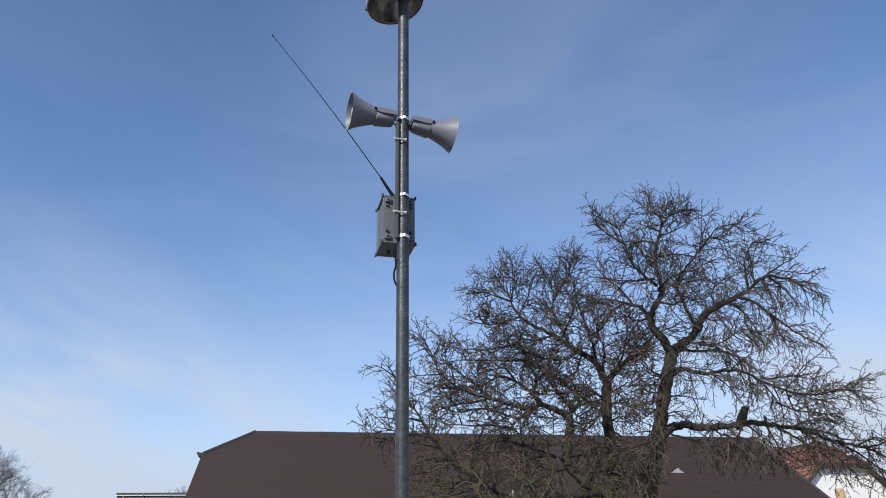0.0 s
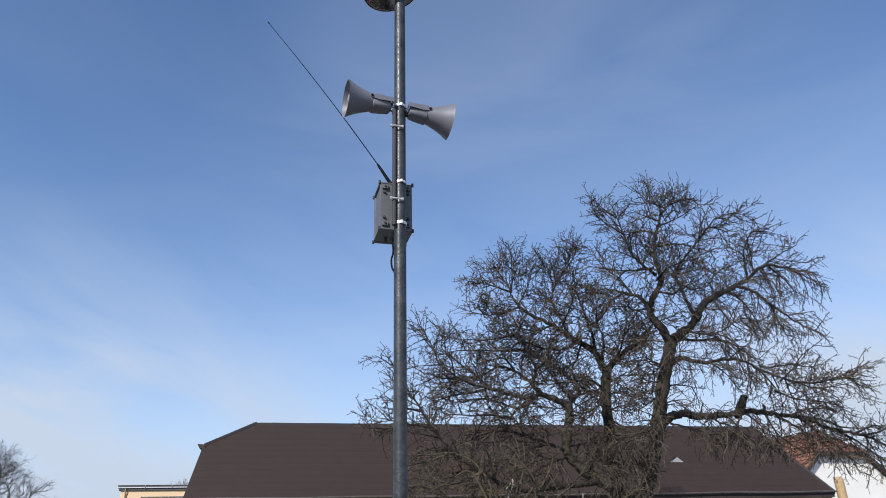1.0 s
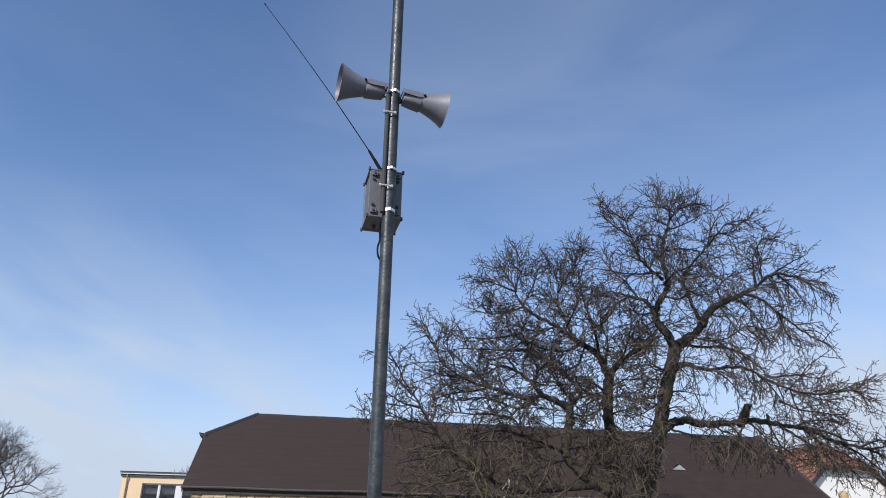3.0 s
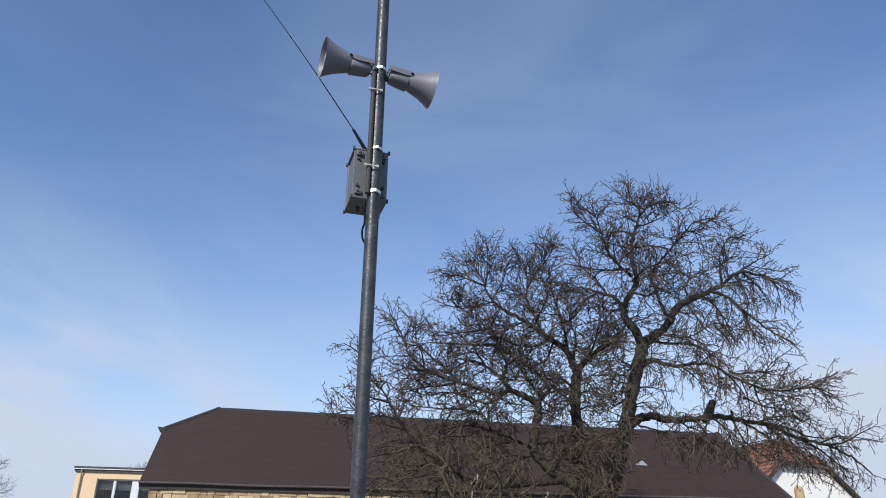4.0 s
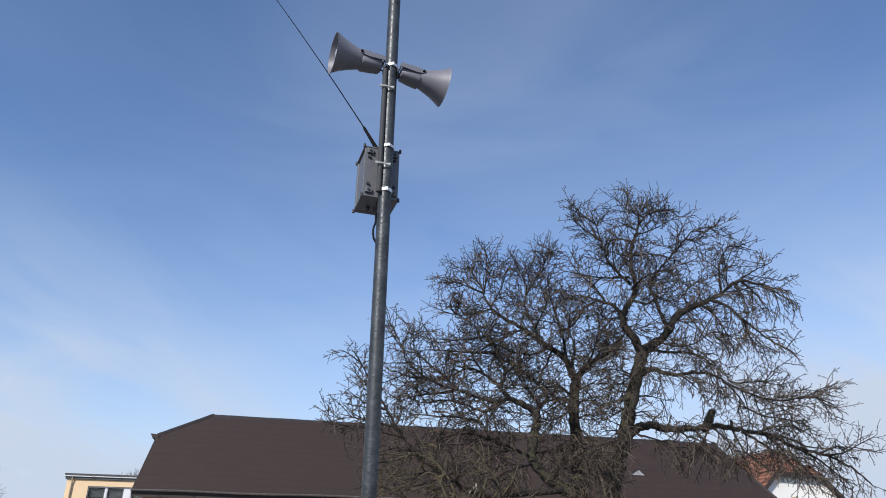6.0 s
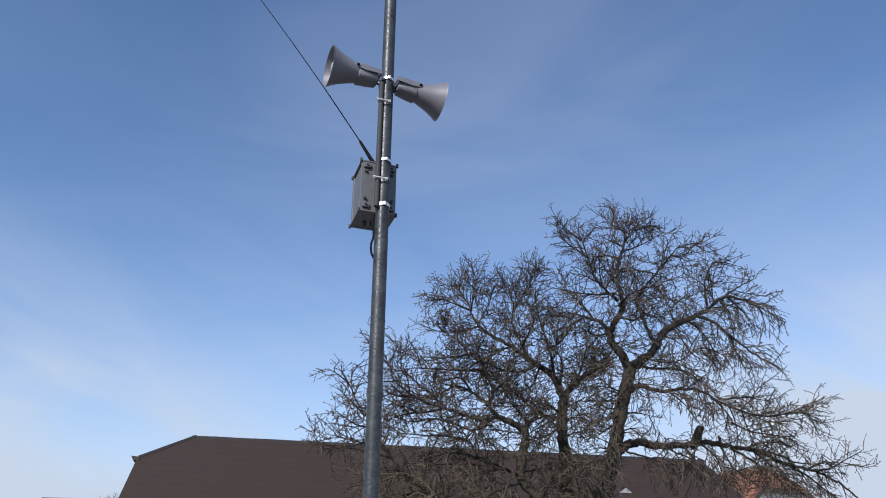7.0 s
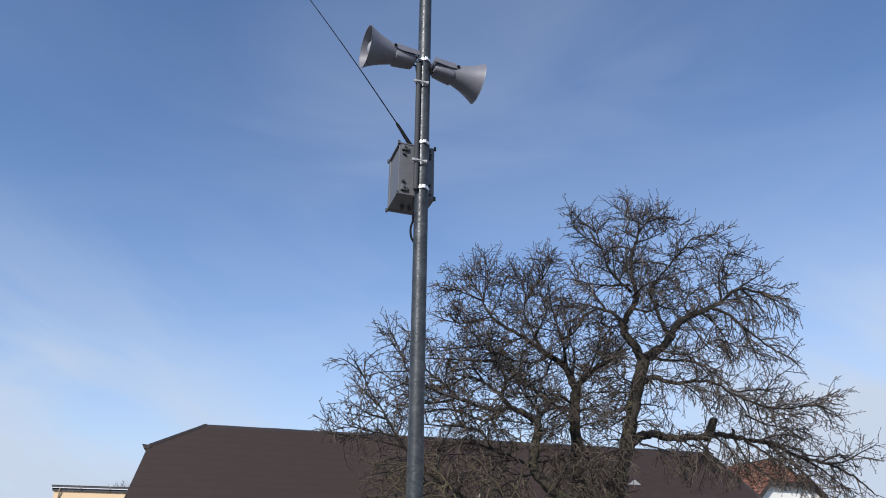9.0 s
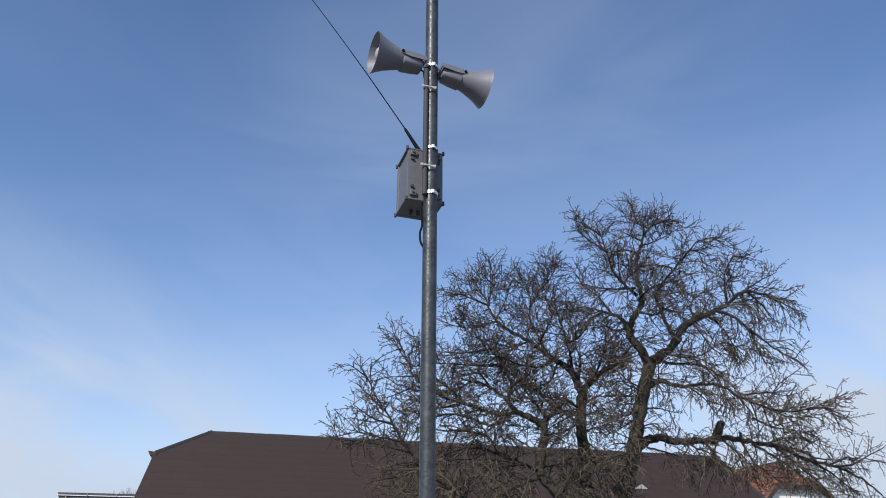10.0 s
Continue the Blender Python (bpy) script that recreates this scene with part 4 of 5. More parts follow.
    t.limb(0.035, 0.01, 1.2, -0.4, (6.15, 0, 7.05), (6.43, -0.7, 6.73), (6.77, -1, 6.72), (7.25, -1.2, 6.97), (7.76, -1.3, 6.73), (8.15, -1.4, 6.26))
    t.limb(0.035, 0.01, 1.2, -0.5, (8.37, -0.5, 7.57), (8.6, -0.3, 7.03), (8.86, -0.2, 6.52), (9.02, -0.2, 6.13))
    t.limb(0.03, 0.01, 1.2, -0.2, (5.47, 0, 6.06), (4.91, -0.6, 6.13), (4.5, -0.9, 6.42), (4.28, -1, 6.76))
    t.limb(0.03, 0.01, 1.2, -0.2, (5.32, 0, 5.52), (4.76, -0.6, 5.25), (4.27, -0.9, 5.32), (3.9, -1, 5.44))
    t.limb(0.03, 0.01, 1, -0.4, (5.05, 0, 4.35), (4.58, -0.6, 3.98), (4.29, -0.8, 3.56), (4.1, -0.9, 3.15))
    t.limb(0.03, 0.01, 1, -0.5, (7.87, 0.1, 4.76), (7.83, -0.5, 4.17), (8.07, -0.9, 3.65), (8.29, -1, 3.19))
    t.limb(0.03, 0.01, 1.1, -0.5, (7.23, 0, 4.74), (6.8, -0.4, 4.24), (6.38, -0.6, 3.73), (6.21, -0.7, 3.19))
    # tangle round the trunk
    t.limb(0.03, 0.01, 1.3, -0.1, (5.28, 0, 5.37), (4.98, 0.6, 5.19), (4.57, 0.9, 5.01), (4.12, 1, 4.94))
    t.limb(0.03, 0.01, 0.8, -0.2, (5.15, 0, 4.93), (5.35, -0.5, 5.06), (5.68, -0.8, 4.93), (6.06, -0.9, 4.78))
    t.limb(0.03, 0.01, 1.4, -0.3, (5.01, 0, 4.42), (4.39, -0.6, 4.26), (3.89, -0.9, 4), (3.5, -1, 3.59))
    t.limb(0.03, 0.01, 1.4, -0.3, (4.77, 0, 3.65), (4.22, -0.5, 3.52), (3.81, -0.7, 3.23), (3.57, -0.7, 2.71))
    t.limb(0.03, 0.01, 1.3, 0, (5.42, 0, 5.9), (5.15, 0.7, 6.06), (4.78, 1, 6.53), (4.36, 1.1, 7.04))
    t.limb(0.03, 0.01, 1.3, 0, (5.34, 0, 7.31), (4.71, -0.7, 6.7), (4.26, -1, 6.53), (3.8, -1.2, 6.69))
    t.limb(0.03, 0.01, 1.1, -0.4, (5.67, 0, 6.6), (5.54, -0.8, 6.01), (5.7, -1.1, 5.61), (5.99, -1.2, 5.25))
    t.limb(0.03, 0.01, 1, -0.3, (5.12, 0, 4.57), (4.84, 0.5, 4.75), (4.44, 0.8, 4.69), (4.14, 0.9, 4.47))
    t.done()


def tree_middle():
    t = Tree("fruit_tree", "bare old fruit tree with a leaning mossy trunk", (4.7, 19.8, 0), 37, TWIG, 1.13)
    t.limb(0.22, 0.14, 0, 0, (4.7, 0, -0.1), (4.55, 0, 1.4), (3.97, 0, 2.68), (3.96, 0, 3.75), (3.96, 0, 4.64), (3.96, 0, 5.48), (4.09, 0, 6.28))
    t.limb(0.1, 0.03, 1.38, 0, (4.06, 0, 6.2), (4.51, 0, 6.69), (4.92, 0.1, 6.95), (5.28, 0.1, 7.13), (5.53, 0.2, 7.5), (5.75, 0.3, 7.98))
    t.limb(0.11, 0.01, 1.58, 0.05, (4.05, 0, 6.16), (3.83, 0, 6.76), (3.46, 0, 7.07), (3.07, -0.1, 7.3), (2.58, -0.2, 7.63), (2.04, -0.2, 7.93), (1.71, -0.3, 8.2), (1.52, -0.3, 8.57), (1.59, -0.3, 9.19), (1.7, -0.3, 9.83), (1.61, -0.3, 10.32))
    t.limb(0.035, 0.009, 1.66, 0, (1.52, -0.3, 8.61), (1.08, -0.5, 8.72), (0.67, -0.6, 8.83), (0.18, -0.7, 8.78), (-0.3, -0.7, 8.88))
    t.limb(0.03, 0.009, 1.66, 0, (1.74, -0.3, 8.16), (1.15, -0.6, 7.87), (0.67, -0.8, 7.79), (0.19, -0.9, 7.91), (-0.36, -1, 8.25))
    t.limb(0.03, 0.009, 1.66, 0.1, (1.52, -0.3, 8.66), (1.28, 0, 9.22), (1.04, 0.2, 9.62), (0.7, 0.3, 9.79), (0.35, 0.3, 9.89))
    t.limb(0.03, 0.009, 1.51, 0.1, (1.63, -0.3, 9.28), (1.37, -0.6, 9.42), (1.21, -0.7, 9.65), (1.11, -0.7, 9.86))
    t.limb(0.03, 0.009, 1.66, 0.1, (1.71, -0.3, 8.23), (2.05, 0.2, 8.95), (2.25, 0.4, 9.58), (2.35, 0.4, 10.05))
    t.limb(0.05, 0.01, 1.66, 0.1, (3.12, -0.1, 7.27), (2.97, 0.4, 8), (2.81, 0.6, 8.56), (2.88, 0.7, 9.24), (2.66, 0.8, 9.94), (2.55, 0.8, 10.51), (2.59, 0.8, 10.81))
    t.limb(0.035, 0.009, 1.66, 0.05, (2.84, 0.6, 8.93), (3.22, 0.8, 9.57), (3.48, 0.9, 10.18), (3.23, 0.9, 10.67), (2.83, 0.9, 10.96))
    t.limb(0.035, 0.009, 1.66, 0.05, (3.22, 0.8, 9.57), (3.56, 0.6, 9.96), (3.75, 0.5, 10.5), (3.62, 0.4, 10.98))
    t.limb(0.045, 0.01, 1.66, 0.1, (3.84, 0, 6.84), (3.69, -0.5, 7.19), (3.51, -0.8, 7.67), (3.34, -1, 8.1), (3.27, -1.1, 8.65), (3.54, -1.2, 9.47))
    t.limb(0.04, 0.01, 1.66, 0.05, (3.59, -0.7, 7.38), (3.93, -1, 7.53), (4.12, -1.2, 7.88), (4.08, -1.3, 8.34))
    t.limb(0.045, 0.01, 1.66, 0, (3.98, 0, 6.52), (4.2, 0.5, 7.24), (4.15, 0.9, 7.97), (4.14, 1.1, 8.67), (4.38, 1.2, 9.36))
    t.limb(0.045, 0.01, 1.66, 0, (3.99, 0, 5.72), (3.46, -0.5, 5.88), (2.8, -0.8, 5.77), (2.17, -1, 5.71), (1.64, -1.1, 5.9), (1.19, -1.2, 6.17))
    t.limb(0.04, 0.01, 1.66, 0, (3.97, 0, 5.56), (3.55, 0.5, 5.82), (3.04, 0.8, 6.29), (2.58, 1, 6.75), (2.01, 1.1, 7.11), (1.34, 1.2, 7.39))
    t.limb(0.04, 0.01, 1.66, 0, (3.37, 0, 7.12), (2.79, -0.6, 6.75), (2.21, -0.9, 6.73), (1.65, -1.1, 6.91), (1.04, -1.2, 6.95), (0.58, -1.3, 7.14))
    t.limb(0.035, 0.01, 1.66, 0, (2.63, -0.2, 7.6), (2.21, 0.4, 7.61), (1.65, 0.7, 7.86), (1.07, 0.9, 8.1), (0.55, 1, 8.39))
    t.limb(0.035, 0.01, 1.66, 0, (4.02, 0, 5.88), (4.32, -0.5, 5.96), (4.65, -0.8, 6.17), (4.86, -1, 6.43))
    t.limb(0.035, 0.01, 1.51, -0.2, (3.99, 0, 5.56), (4.51, 0.5, 5.75), (4.98, 0.8, 5.73), (5.32, 0.9, 5.51))
    t.limb(0.035, 0.01, 1.51, -0.2, (3.97, 0, 5.09), (4.28, -0.4, 5.18), (4.53, -0.6, 4.92), (4.69, -0.7, 4.46))
    t.limb(0.035, 0.009, 1.66, 0.05, (2.9, 0, 7.5), (3.08, -0.5, 7.85), (3.22, -0.8, 8.25), (2.97, -1, 8.68), (2.83, -1, 9.2))
    # inner and hanging branches
    t.limb(0.035, 0.01, 1.56, -0.1, (3.99, 0, 5.72), (3.54, -0.8, 5.39), (3.01, -1.2, 5.08), (2.53, -1.4, 4.75), (2.15, -1.5, 4.38))
    t.limb(0.035, 0.01, 1.56, 0, (4.05, 0, 6.11), (4.56, 0.8, 6.73), (5.12, 1.2, 7.36), (5.39, 1.4, 8.05), (5.29, 1.5, 8.73))
    t.limb(0.035, 0.01, 1.56, 0, (4.47, 0, 6.66), (4.51, -0.7, 6.99), (4.63, -1, 7.38), (4.85, -1.2, 7.81))
    t.limb(0.035, 0.01, 1.56, 0, (3.46, 0, 7.07), (3.27, 0.6, 6.66), (2.81, 0.9, 6.56), (2.25, 1.1, 6.68), (1.67, 1.2, 6.96))
    t.limb(0.035, 0.01, 1.56, 0, (3.96, 0, 5.4), (3.45, 0.6, 5.19), (2.93, 0.9, 5.37), (2.31, 1.1, 5.51), (1.58, 1.2, 5.77))
    t.limb(0.03, 0.01, 1.44, -0.4, (3.96, 0, 4.71), (3.5, -0.6, 4.1), (3.13, -0.9, 3.57), (2.94, -1, 3.02))
    t.limb(0.03, 0.01, 1.44, -0.4, (3.95, 0, 4.56), (4.24, -0.6, 4.11), (4.42, -0.9, 3.52), (4.42, -1, 2.9))
    t.limb(0.03, 0.01, 1.44, -0.4, (3.98, 0, 4.94), (4.22, -0.5, 4.56), (4.42, -0.8, 4.16), (4.82, -0.9, 3.94))
    t.done()


def tree_left():
    t = Tree("fruit_tree", "bare spreading fruit tree with long low branches", (4.9, 18.9, 0), 71, TWIG, 1.02)
    t.limb(0.19, 0.1, 0, 0, (4.9, 0, -0.1), (4.82, 0, 1.3), (4.45, 0, 2.57), (3.77, 0, 3.02), (3.12, 0, 3.39), (2.66, 0, 3.89), (2.65, 0, 4.34), (2.79, 0, 4.84), (2.78, 0, 5.18))
    t.limb(0.1, 0.012, 1.21, 0.05, (2.77, 0, 5.15), (2.42, 0, 5.33), (2.07, 0, 5.5), (1.89, 0, 5.77), (1.98, -0.1, 6.16), (1.77, -0.2, 6.64), (1.6, -0.2, 7.11), (1.44, -0.3, 7.62), (1.32, -0.3, 8.11))
    t.limb(0.06, 0.012, 1.01, -0.2, (2.79, 0, 5.15), (2.99, 0, 5.38), (3.34, 0.1, 5.45), (3.7, 0.2, 5.31), (3.94, 0.2, 5.06))
    t.limb(0.05, 0.01, 1.11, 0.05, (2.87, 0, 5.32), (2.73, 0.2, 5.58), (2.46, 0.4, 6.05), (2.24, 0.5, 6.52), (2.04, 0.6, 7.06), (1.9, 0.7, 7.59))
    t.limb(0.06, 0.01, 1.31, 0, (2.1, 0, 5.47), (1.65, -0.3, 5.31), (1.24, -0.5, 5.38), (0.73, -0.6, 5.53), (0.22, -0.7, 5.65), (-0.18, -0.8, 5.85), (-0.56, -0.8, 6.14), (-0.72, -0.8, 6.54), (-0.94, -0.8, 7.04), (-1.14, -0.8, 7.46), (-1.08, -0.8, 7.83))
    t.limb(0.03, 0.009, 1.11, 0, (-0.69, -0.8, 6.47), (-0.92, -0.6, 6.83), (-1.16, -0.5, 7.09), (-1.27, -0.5, 7.4))
    t.limb(0.04, 0.009, 1.31, 0, (0.73, -0.6, 5.53), (0.29, -0.3, 6.01), (-0.17, -0.1, 6.44), (-0.56, 0, 6.85), (-0.47, 0.1, 7.44), (-0.75, 0.1, 7.77))
    t.limb(0.04, 0.009, 1.21, 0, (1.77, -0.2, 6.64), (1.23, 0.3, 6.77), (0.61, 0.5, 6.85), (-0.1, 0.6, 6.9), (-0.81, 0.7, 6.82), (-1.37, 0.7, 6.84))
    t.limb(0.035, 0.009, 1.21, 0, (1.6, -0.2, 7.11), (1.02, -0.6, 6.89), (0.49, -0.8, 6.76), (0.05, -0.9, 6.68), (-0.25, -0.9, 7.05))
    t.limb(0.045, 0.01, 1.31, 0, (1.89, 0, 5.74), (1.46, 0.4, 6.2), (1.01, 0.6, 6.4), (0.54, 0.8, 6.2), (-0.01, 0.9, 6.14), (-0.56, 1, 5.99), (-1.11, 1, 6.02), (-1.59, 1, 6.14))
    t.limb(0.05, 0.01, 1.31, -0.1, (2.07, 0, 5.5), (1.53, 0.5, 5.22), (1.01, 0.7, 5.4), (0.47, 0.8, 5.57), (-0.15, 0.9, 5.5), (-0.78, 0.9, 5.65), (-1.39, 0.9, 5.41))
    t.limb(0.05, 0.01, 1.31, -0.1, (2.64, 0, 3.98), (2.06, -0.3, 4.15), (1.56, -0.5, 4.33), (1.3, -0.6, 4.72), (0.99, -0.6, 5.13), (0.51, -0.7, 5.22), (0.08, -0.7, 4.97))
    t.limb(0.04, 0.01, 1.31, -0.15, (1.3, -0.6, 4.72), (0.72, -0.9, 4.8), (0.16, -1.1, 4.76), (-0.47, -1.2, 4.8), (-1.07, -1.3, 4.64))
    t.limb(0.04, 0.009, 1.31, 0, (0.58, -0.6, 5.5), (0.08, -0.2, 5.51), (-0.44, 0, 5.47), (-0.89, 0.1, 5.33), (-1.47, 0.1, 5.03))
    t.limb(0.035, 0.009, 1.21, 0, (-0.15, -0.8, 5.81), (-0.5, -1.1, 5.73), (-0.85, -1.3, 5.82), (-1.19, -1.4, 5.72), (-1.54, -1.4, 5.86))
    t.limb(0.035, 0.01, 1.21, 0, (1.95, -0.1, 6.08), (2.29, -0.5, 6.29), (2.5, -0.7, 6.62), (2.57, -0.8, 6.98))
    t.limb(0.03, 0.009, 1.11, -0.2, (2.76, 0, 4.92), (2.98, -0.4, 4.78), (3.22, -0.6, 4.53), (3.4, -0.7, 4.18))
    t.limb(0.03, 0.009, 0.907, -0.2, (2.6, 0, 4.41), (2.26, 0.3, 4.74), (1.91, 0.5, 4.92), (1.53, 0.6, 4.86))
    # long limb rising across the roof to the crown's edge
    t.limb(0.075, 0.009, 0.756, 0.05, (3.36, -0.2, 3.19), (2.12, -0.5, 3.02), (1.13, -0.8, 3.04), (0.31, -1, 3.47), (-0.35, -1.1, 3.94), (-0.86, -1.1, 4.61), (-1.3, -1.1, 5.29), (-1.71, -1.1, 5.97), (-2.03, -1.1, 6.48), (-2.32, -1.1, 6.96))
    t.limb(0.035, 0.008, 0.907, 0, (-1.07, -1.1, 4.92), (-1.43, -1.3, 4.97), (-1.78, -1.4, 5.15), (-2.14, -1.4, 5.4), (-2.5, -1.4, 5.63))
    t.limb(0.03, 0.008, 0.806, 0, (-1.3, -1.1, 5.25), (-1.64, -0.9, 5.62), (-2.03, -0.8, 6), (-2.42, -0.8, 6.41))
    t.limb(0.035, 0.008, 0.907, 0, (-0.81, -1.1, 4.51), (-1.38, -0.9, 4.64), (-1.95, -0.8, 4.78), (-2.46, -0.8, 4.92), (-2.75, -0.8, 5.13))
    t.limb(0.03, 0.008, 0.706, 0, (-0.59, -1.1, 4.24), (-1.13, -1.3, 4.34), (-1.74, -1.4, 4.45), (-2.4, -1.5, 4.48), (-3.06, -1.5, 4.63))
    t.limb(0.03, 0.008, 0.907, 0, (-0.81, -1.1, 4.54), (-0.7, -0.7, 4.96), (-0.86, -0.5, 5.36), (-1.1, -0.4, 5.74))
    # hanging branches before the roof
    t.limb(0.035, 0.01, 1.56, -0.4, (2.1, -0.3, 4.12), (1.57, -0.6, 3.96), (1.06, -0.9, 3.78), (0.65, -1.1, 3.36), (0.45, -1.2, 2.85))
    t.limb(0.035, 0.01, 1.56, -0.4, (1.56, -0.5, 4.32), (1, -0.8, 4.41), (0.44, -1, 4.3), (-0.1, -1.2, 4), (-0.42, -1.3, 3.46))
    t.limb(0.035, 0.01, 1.56, -0.4, (2.66, 0, 3.84), (2.21, -0.5, 3.64), (1.75, -0.8, 3.41), (1.39, -1, 2.93))
    t.limb(0.035, 0.01, 1.56, -0.3, (0.31, -1, 3.47), (-0.16, -1.2, 3.41), (-0.68, -1.4, 3.26), (-1.12, -1.5, 2.93))
    t.limb(0.035, 0.01, 1.56, -0.3, (-0.35, -1.1, 3.94), (-0.78, -1.3, 3.97), (-1.23, -1.5, 3.81), (-1.66, -1.6, 3.54))
    t.limb(0.035, 0.01, 1.44, -0.4, (3.12, 0, 3.39), (3.34, -0.5, 3.86), (3.51, -0.8, 3.96), (3.75, -0.9, 3.68))
    t.limb(0.03, 0.01, 1.44, -0.4, (2.64, 0, 4.05), (3.07, 0.4, 4.18), (3.4, 0.6, 4), (3.51, 0.6, 3.43))
    t.limb(0.035, 0.01, 1.56, -0.2, (1.89, 0, 5.5), (1.42, -0.9, 4.95), (0.98, -1.2, 4.54), (0.57, -1.4, 4.17))
    t.limb(0.035, 0.01, 1.56, 0, (1.46, 0.4, 6.2), (1.18, 0.8, 6.69), (0.7, 1, 6.66), (0.14, 1.1, 6.59), (-0.34, 1.2, 6.53))
    t.done()


def shrub():
    t = Tree("shrub", "tangled pale brown shrub of bare drooping shoots", (1.6, 16.3, 0), 93, TWIG_PALE, 0.62)
    t.limb(0.09, 0.06, 0, 0, (1.6, 0, -0.1), (1.65, 0, 0.9), (1.6, 0, 1.75))
    # pale arching shoots
    t.limb(0.04, 0.009, 0.55, -0.3, (1.6, 0, 1.7), (0.84, 0, 2.35), (0.39, 0, 3.26), (-0.25, 0, 3.68), (-1.1, 0, 3.67), (-1.67, 0, 4.15))
    t.limb(0.03, 0.009, 0.6, -0.3, (-0.25, 0, 3.68), (-0.71, 0.2, 3.58), (-1.15, 0.3, 3.34), (-1.5, 0.3, 2.98))
    t.limb(0.03, 0.009, 0.6, -0.3, (0.39, 0, 3.26), (-0.07, -0.2, 3.04), (-0.67, -0.3, 2.94), (-1.25, -0.3, 2.73), (-1.71, -0.3, 2.53))
    t.limb(0.035, 0.009, 0.6, -0.3, (1.6, 0, 1.7), (0.65, -0.2, 2.39), (0.12, -0.3, 3.22), (-0.38, -0.4, 3.01), (-0.96, -0.4, 2.78), (-1.57, -0.4, 2.63))
    t.limb(0.03, 0.016, 0.12, 0, (1.65, 0, 1.7), (0.94, 0.2, 2.53), (1.06, 0.2, 3.05), (0.82, 0.2, 3.21), (0.67, 0.2, 3.54))
    t.limb(0.022, 0.014, 0.1, 0, (1.06, 0.2, 3.05), (0.89, 0.2, 2.88), (0.74, 0.2, 2.59))
    t.limb(0.04, 0.009, 0.6, -0.3, (1.65, 0, 1.7), (1.11, 0.4, 2.55), (1.31, 0.5, 3.27), (1.13, 0.5, 3.76), (0.68, 0.5, 4.01), (0.29, 0.5, 3.87))
    t.limb(0.04, 0.009, 0.6, -0.3, (1.65, 0, 1.6), (1.54, 0.3, 2.6), (1.87, 0.4, 3.2), (2.01, 0.4, 3.69), (1.7, 0.4, 4.07), (1.25, 0.4, 4.12))
    t.limb(0.035, 0.009, 0.6, -0.3, (1.65, 0, 1.7), (1.17, -0.4, 2.44), (1.46, -0.6, 2.93), (1.22, -0.7, 3.32), (0.75, -0.7, 3.48), (0.34, -0.7, 3.31))
    t.limb(0.035, 0.009, 0.6, -0.3, (1.65, 0, 1.6), (1.94, 0.6, 2.56), (2.56, 0.8, 3.07), (2.99, 0.9, 3.64), (3.34, 0.9, 3.97), (3.66, 0.9, 3.84))
    t.limb(0.03, 0.016, 0.12, 0, (1.65, 0, 1.6), (2.18, 0.1, 2.37), (2.56, 0.1, 2.66), (2.46, 0.1, 2.91), (2.39, 0.1, 3.31))
    t.limb(0.03, 0.009, 0.5, -0.3, (1.65, 0, 1.5), (3.19, 0.6, 2.4), (3.84, 0.8, 2.93), (3.68, 0.8, 3.39), (3.47, 0.8, 3.83), (3.34, 0.8, 4.28))
    t.limb(0.03, 0.009, 0.55, -0.3, (1.65, 0, 1.5), (2.78, -0.3, 2.3), (3.43, -0.4, 2.63), (3.94, -0.4, 2.98), (4.29, -0.4, 2.92))
    t.limb(0.035, 0.009, 0.55, -0.3, (1.6, 0, 1.6), (0.18, 0.5, 2.43), (-0.58, 0.7, 2.9), (-1.36, 0.8, 3.09), (-2.12, 0.8, 3.02))
    t.limb(0.03, 0.009, 0.55, -0.3, (1.6, 0, 1.6), (0.3, 0.1, 2.35), (-0.13, 0.1, 2.75), (-0.67, 0.1, 2.62), (-1.27, 0.1, 2.45))
    t.limb(0.03, 0.009, 0.8, -0.2, (1.65, 0, 1.7), (0.56, 0.7, 2.56), (0.3, 1, 3.31), (0.03, 1.1, 3.96), (0.16, 1.1, 4.35))
    t.limb(0.03, 0.009, 0.6, -0.3, (1.65, 0, 1.5), (3.25, 0.3, 2.27), (4.08, 0.3, 2.63), (4.55, 0.3, 3.04), (4.94, 0.3, 3.17))
    t.limb(0.03, 0.009, 0.6, -0.3, (1.65, 0, 1.5), (2.58, 0.8, 2.29), (3.14, 0.9, 2.84), (3.55, 0.9, 3.09), (3.94, 0.9, 3.15))
    t.done()


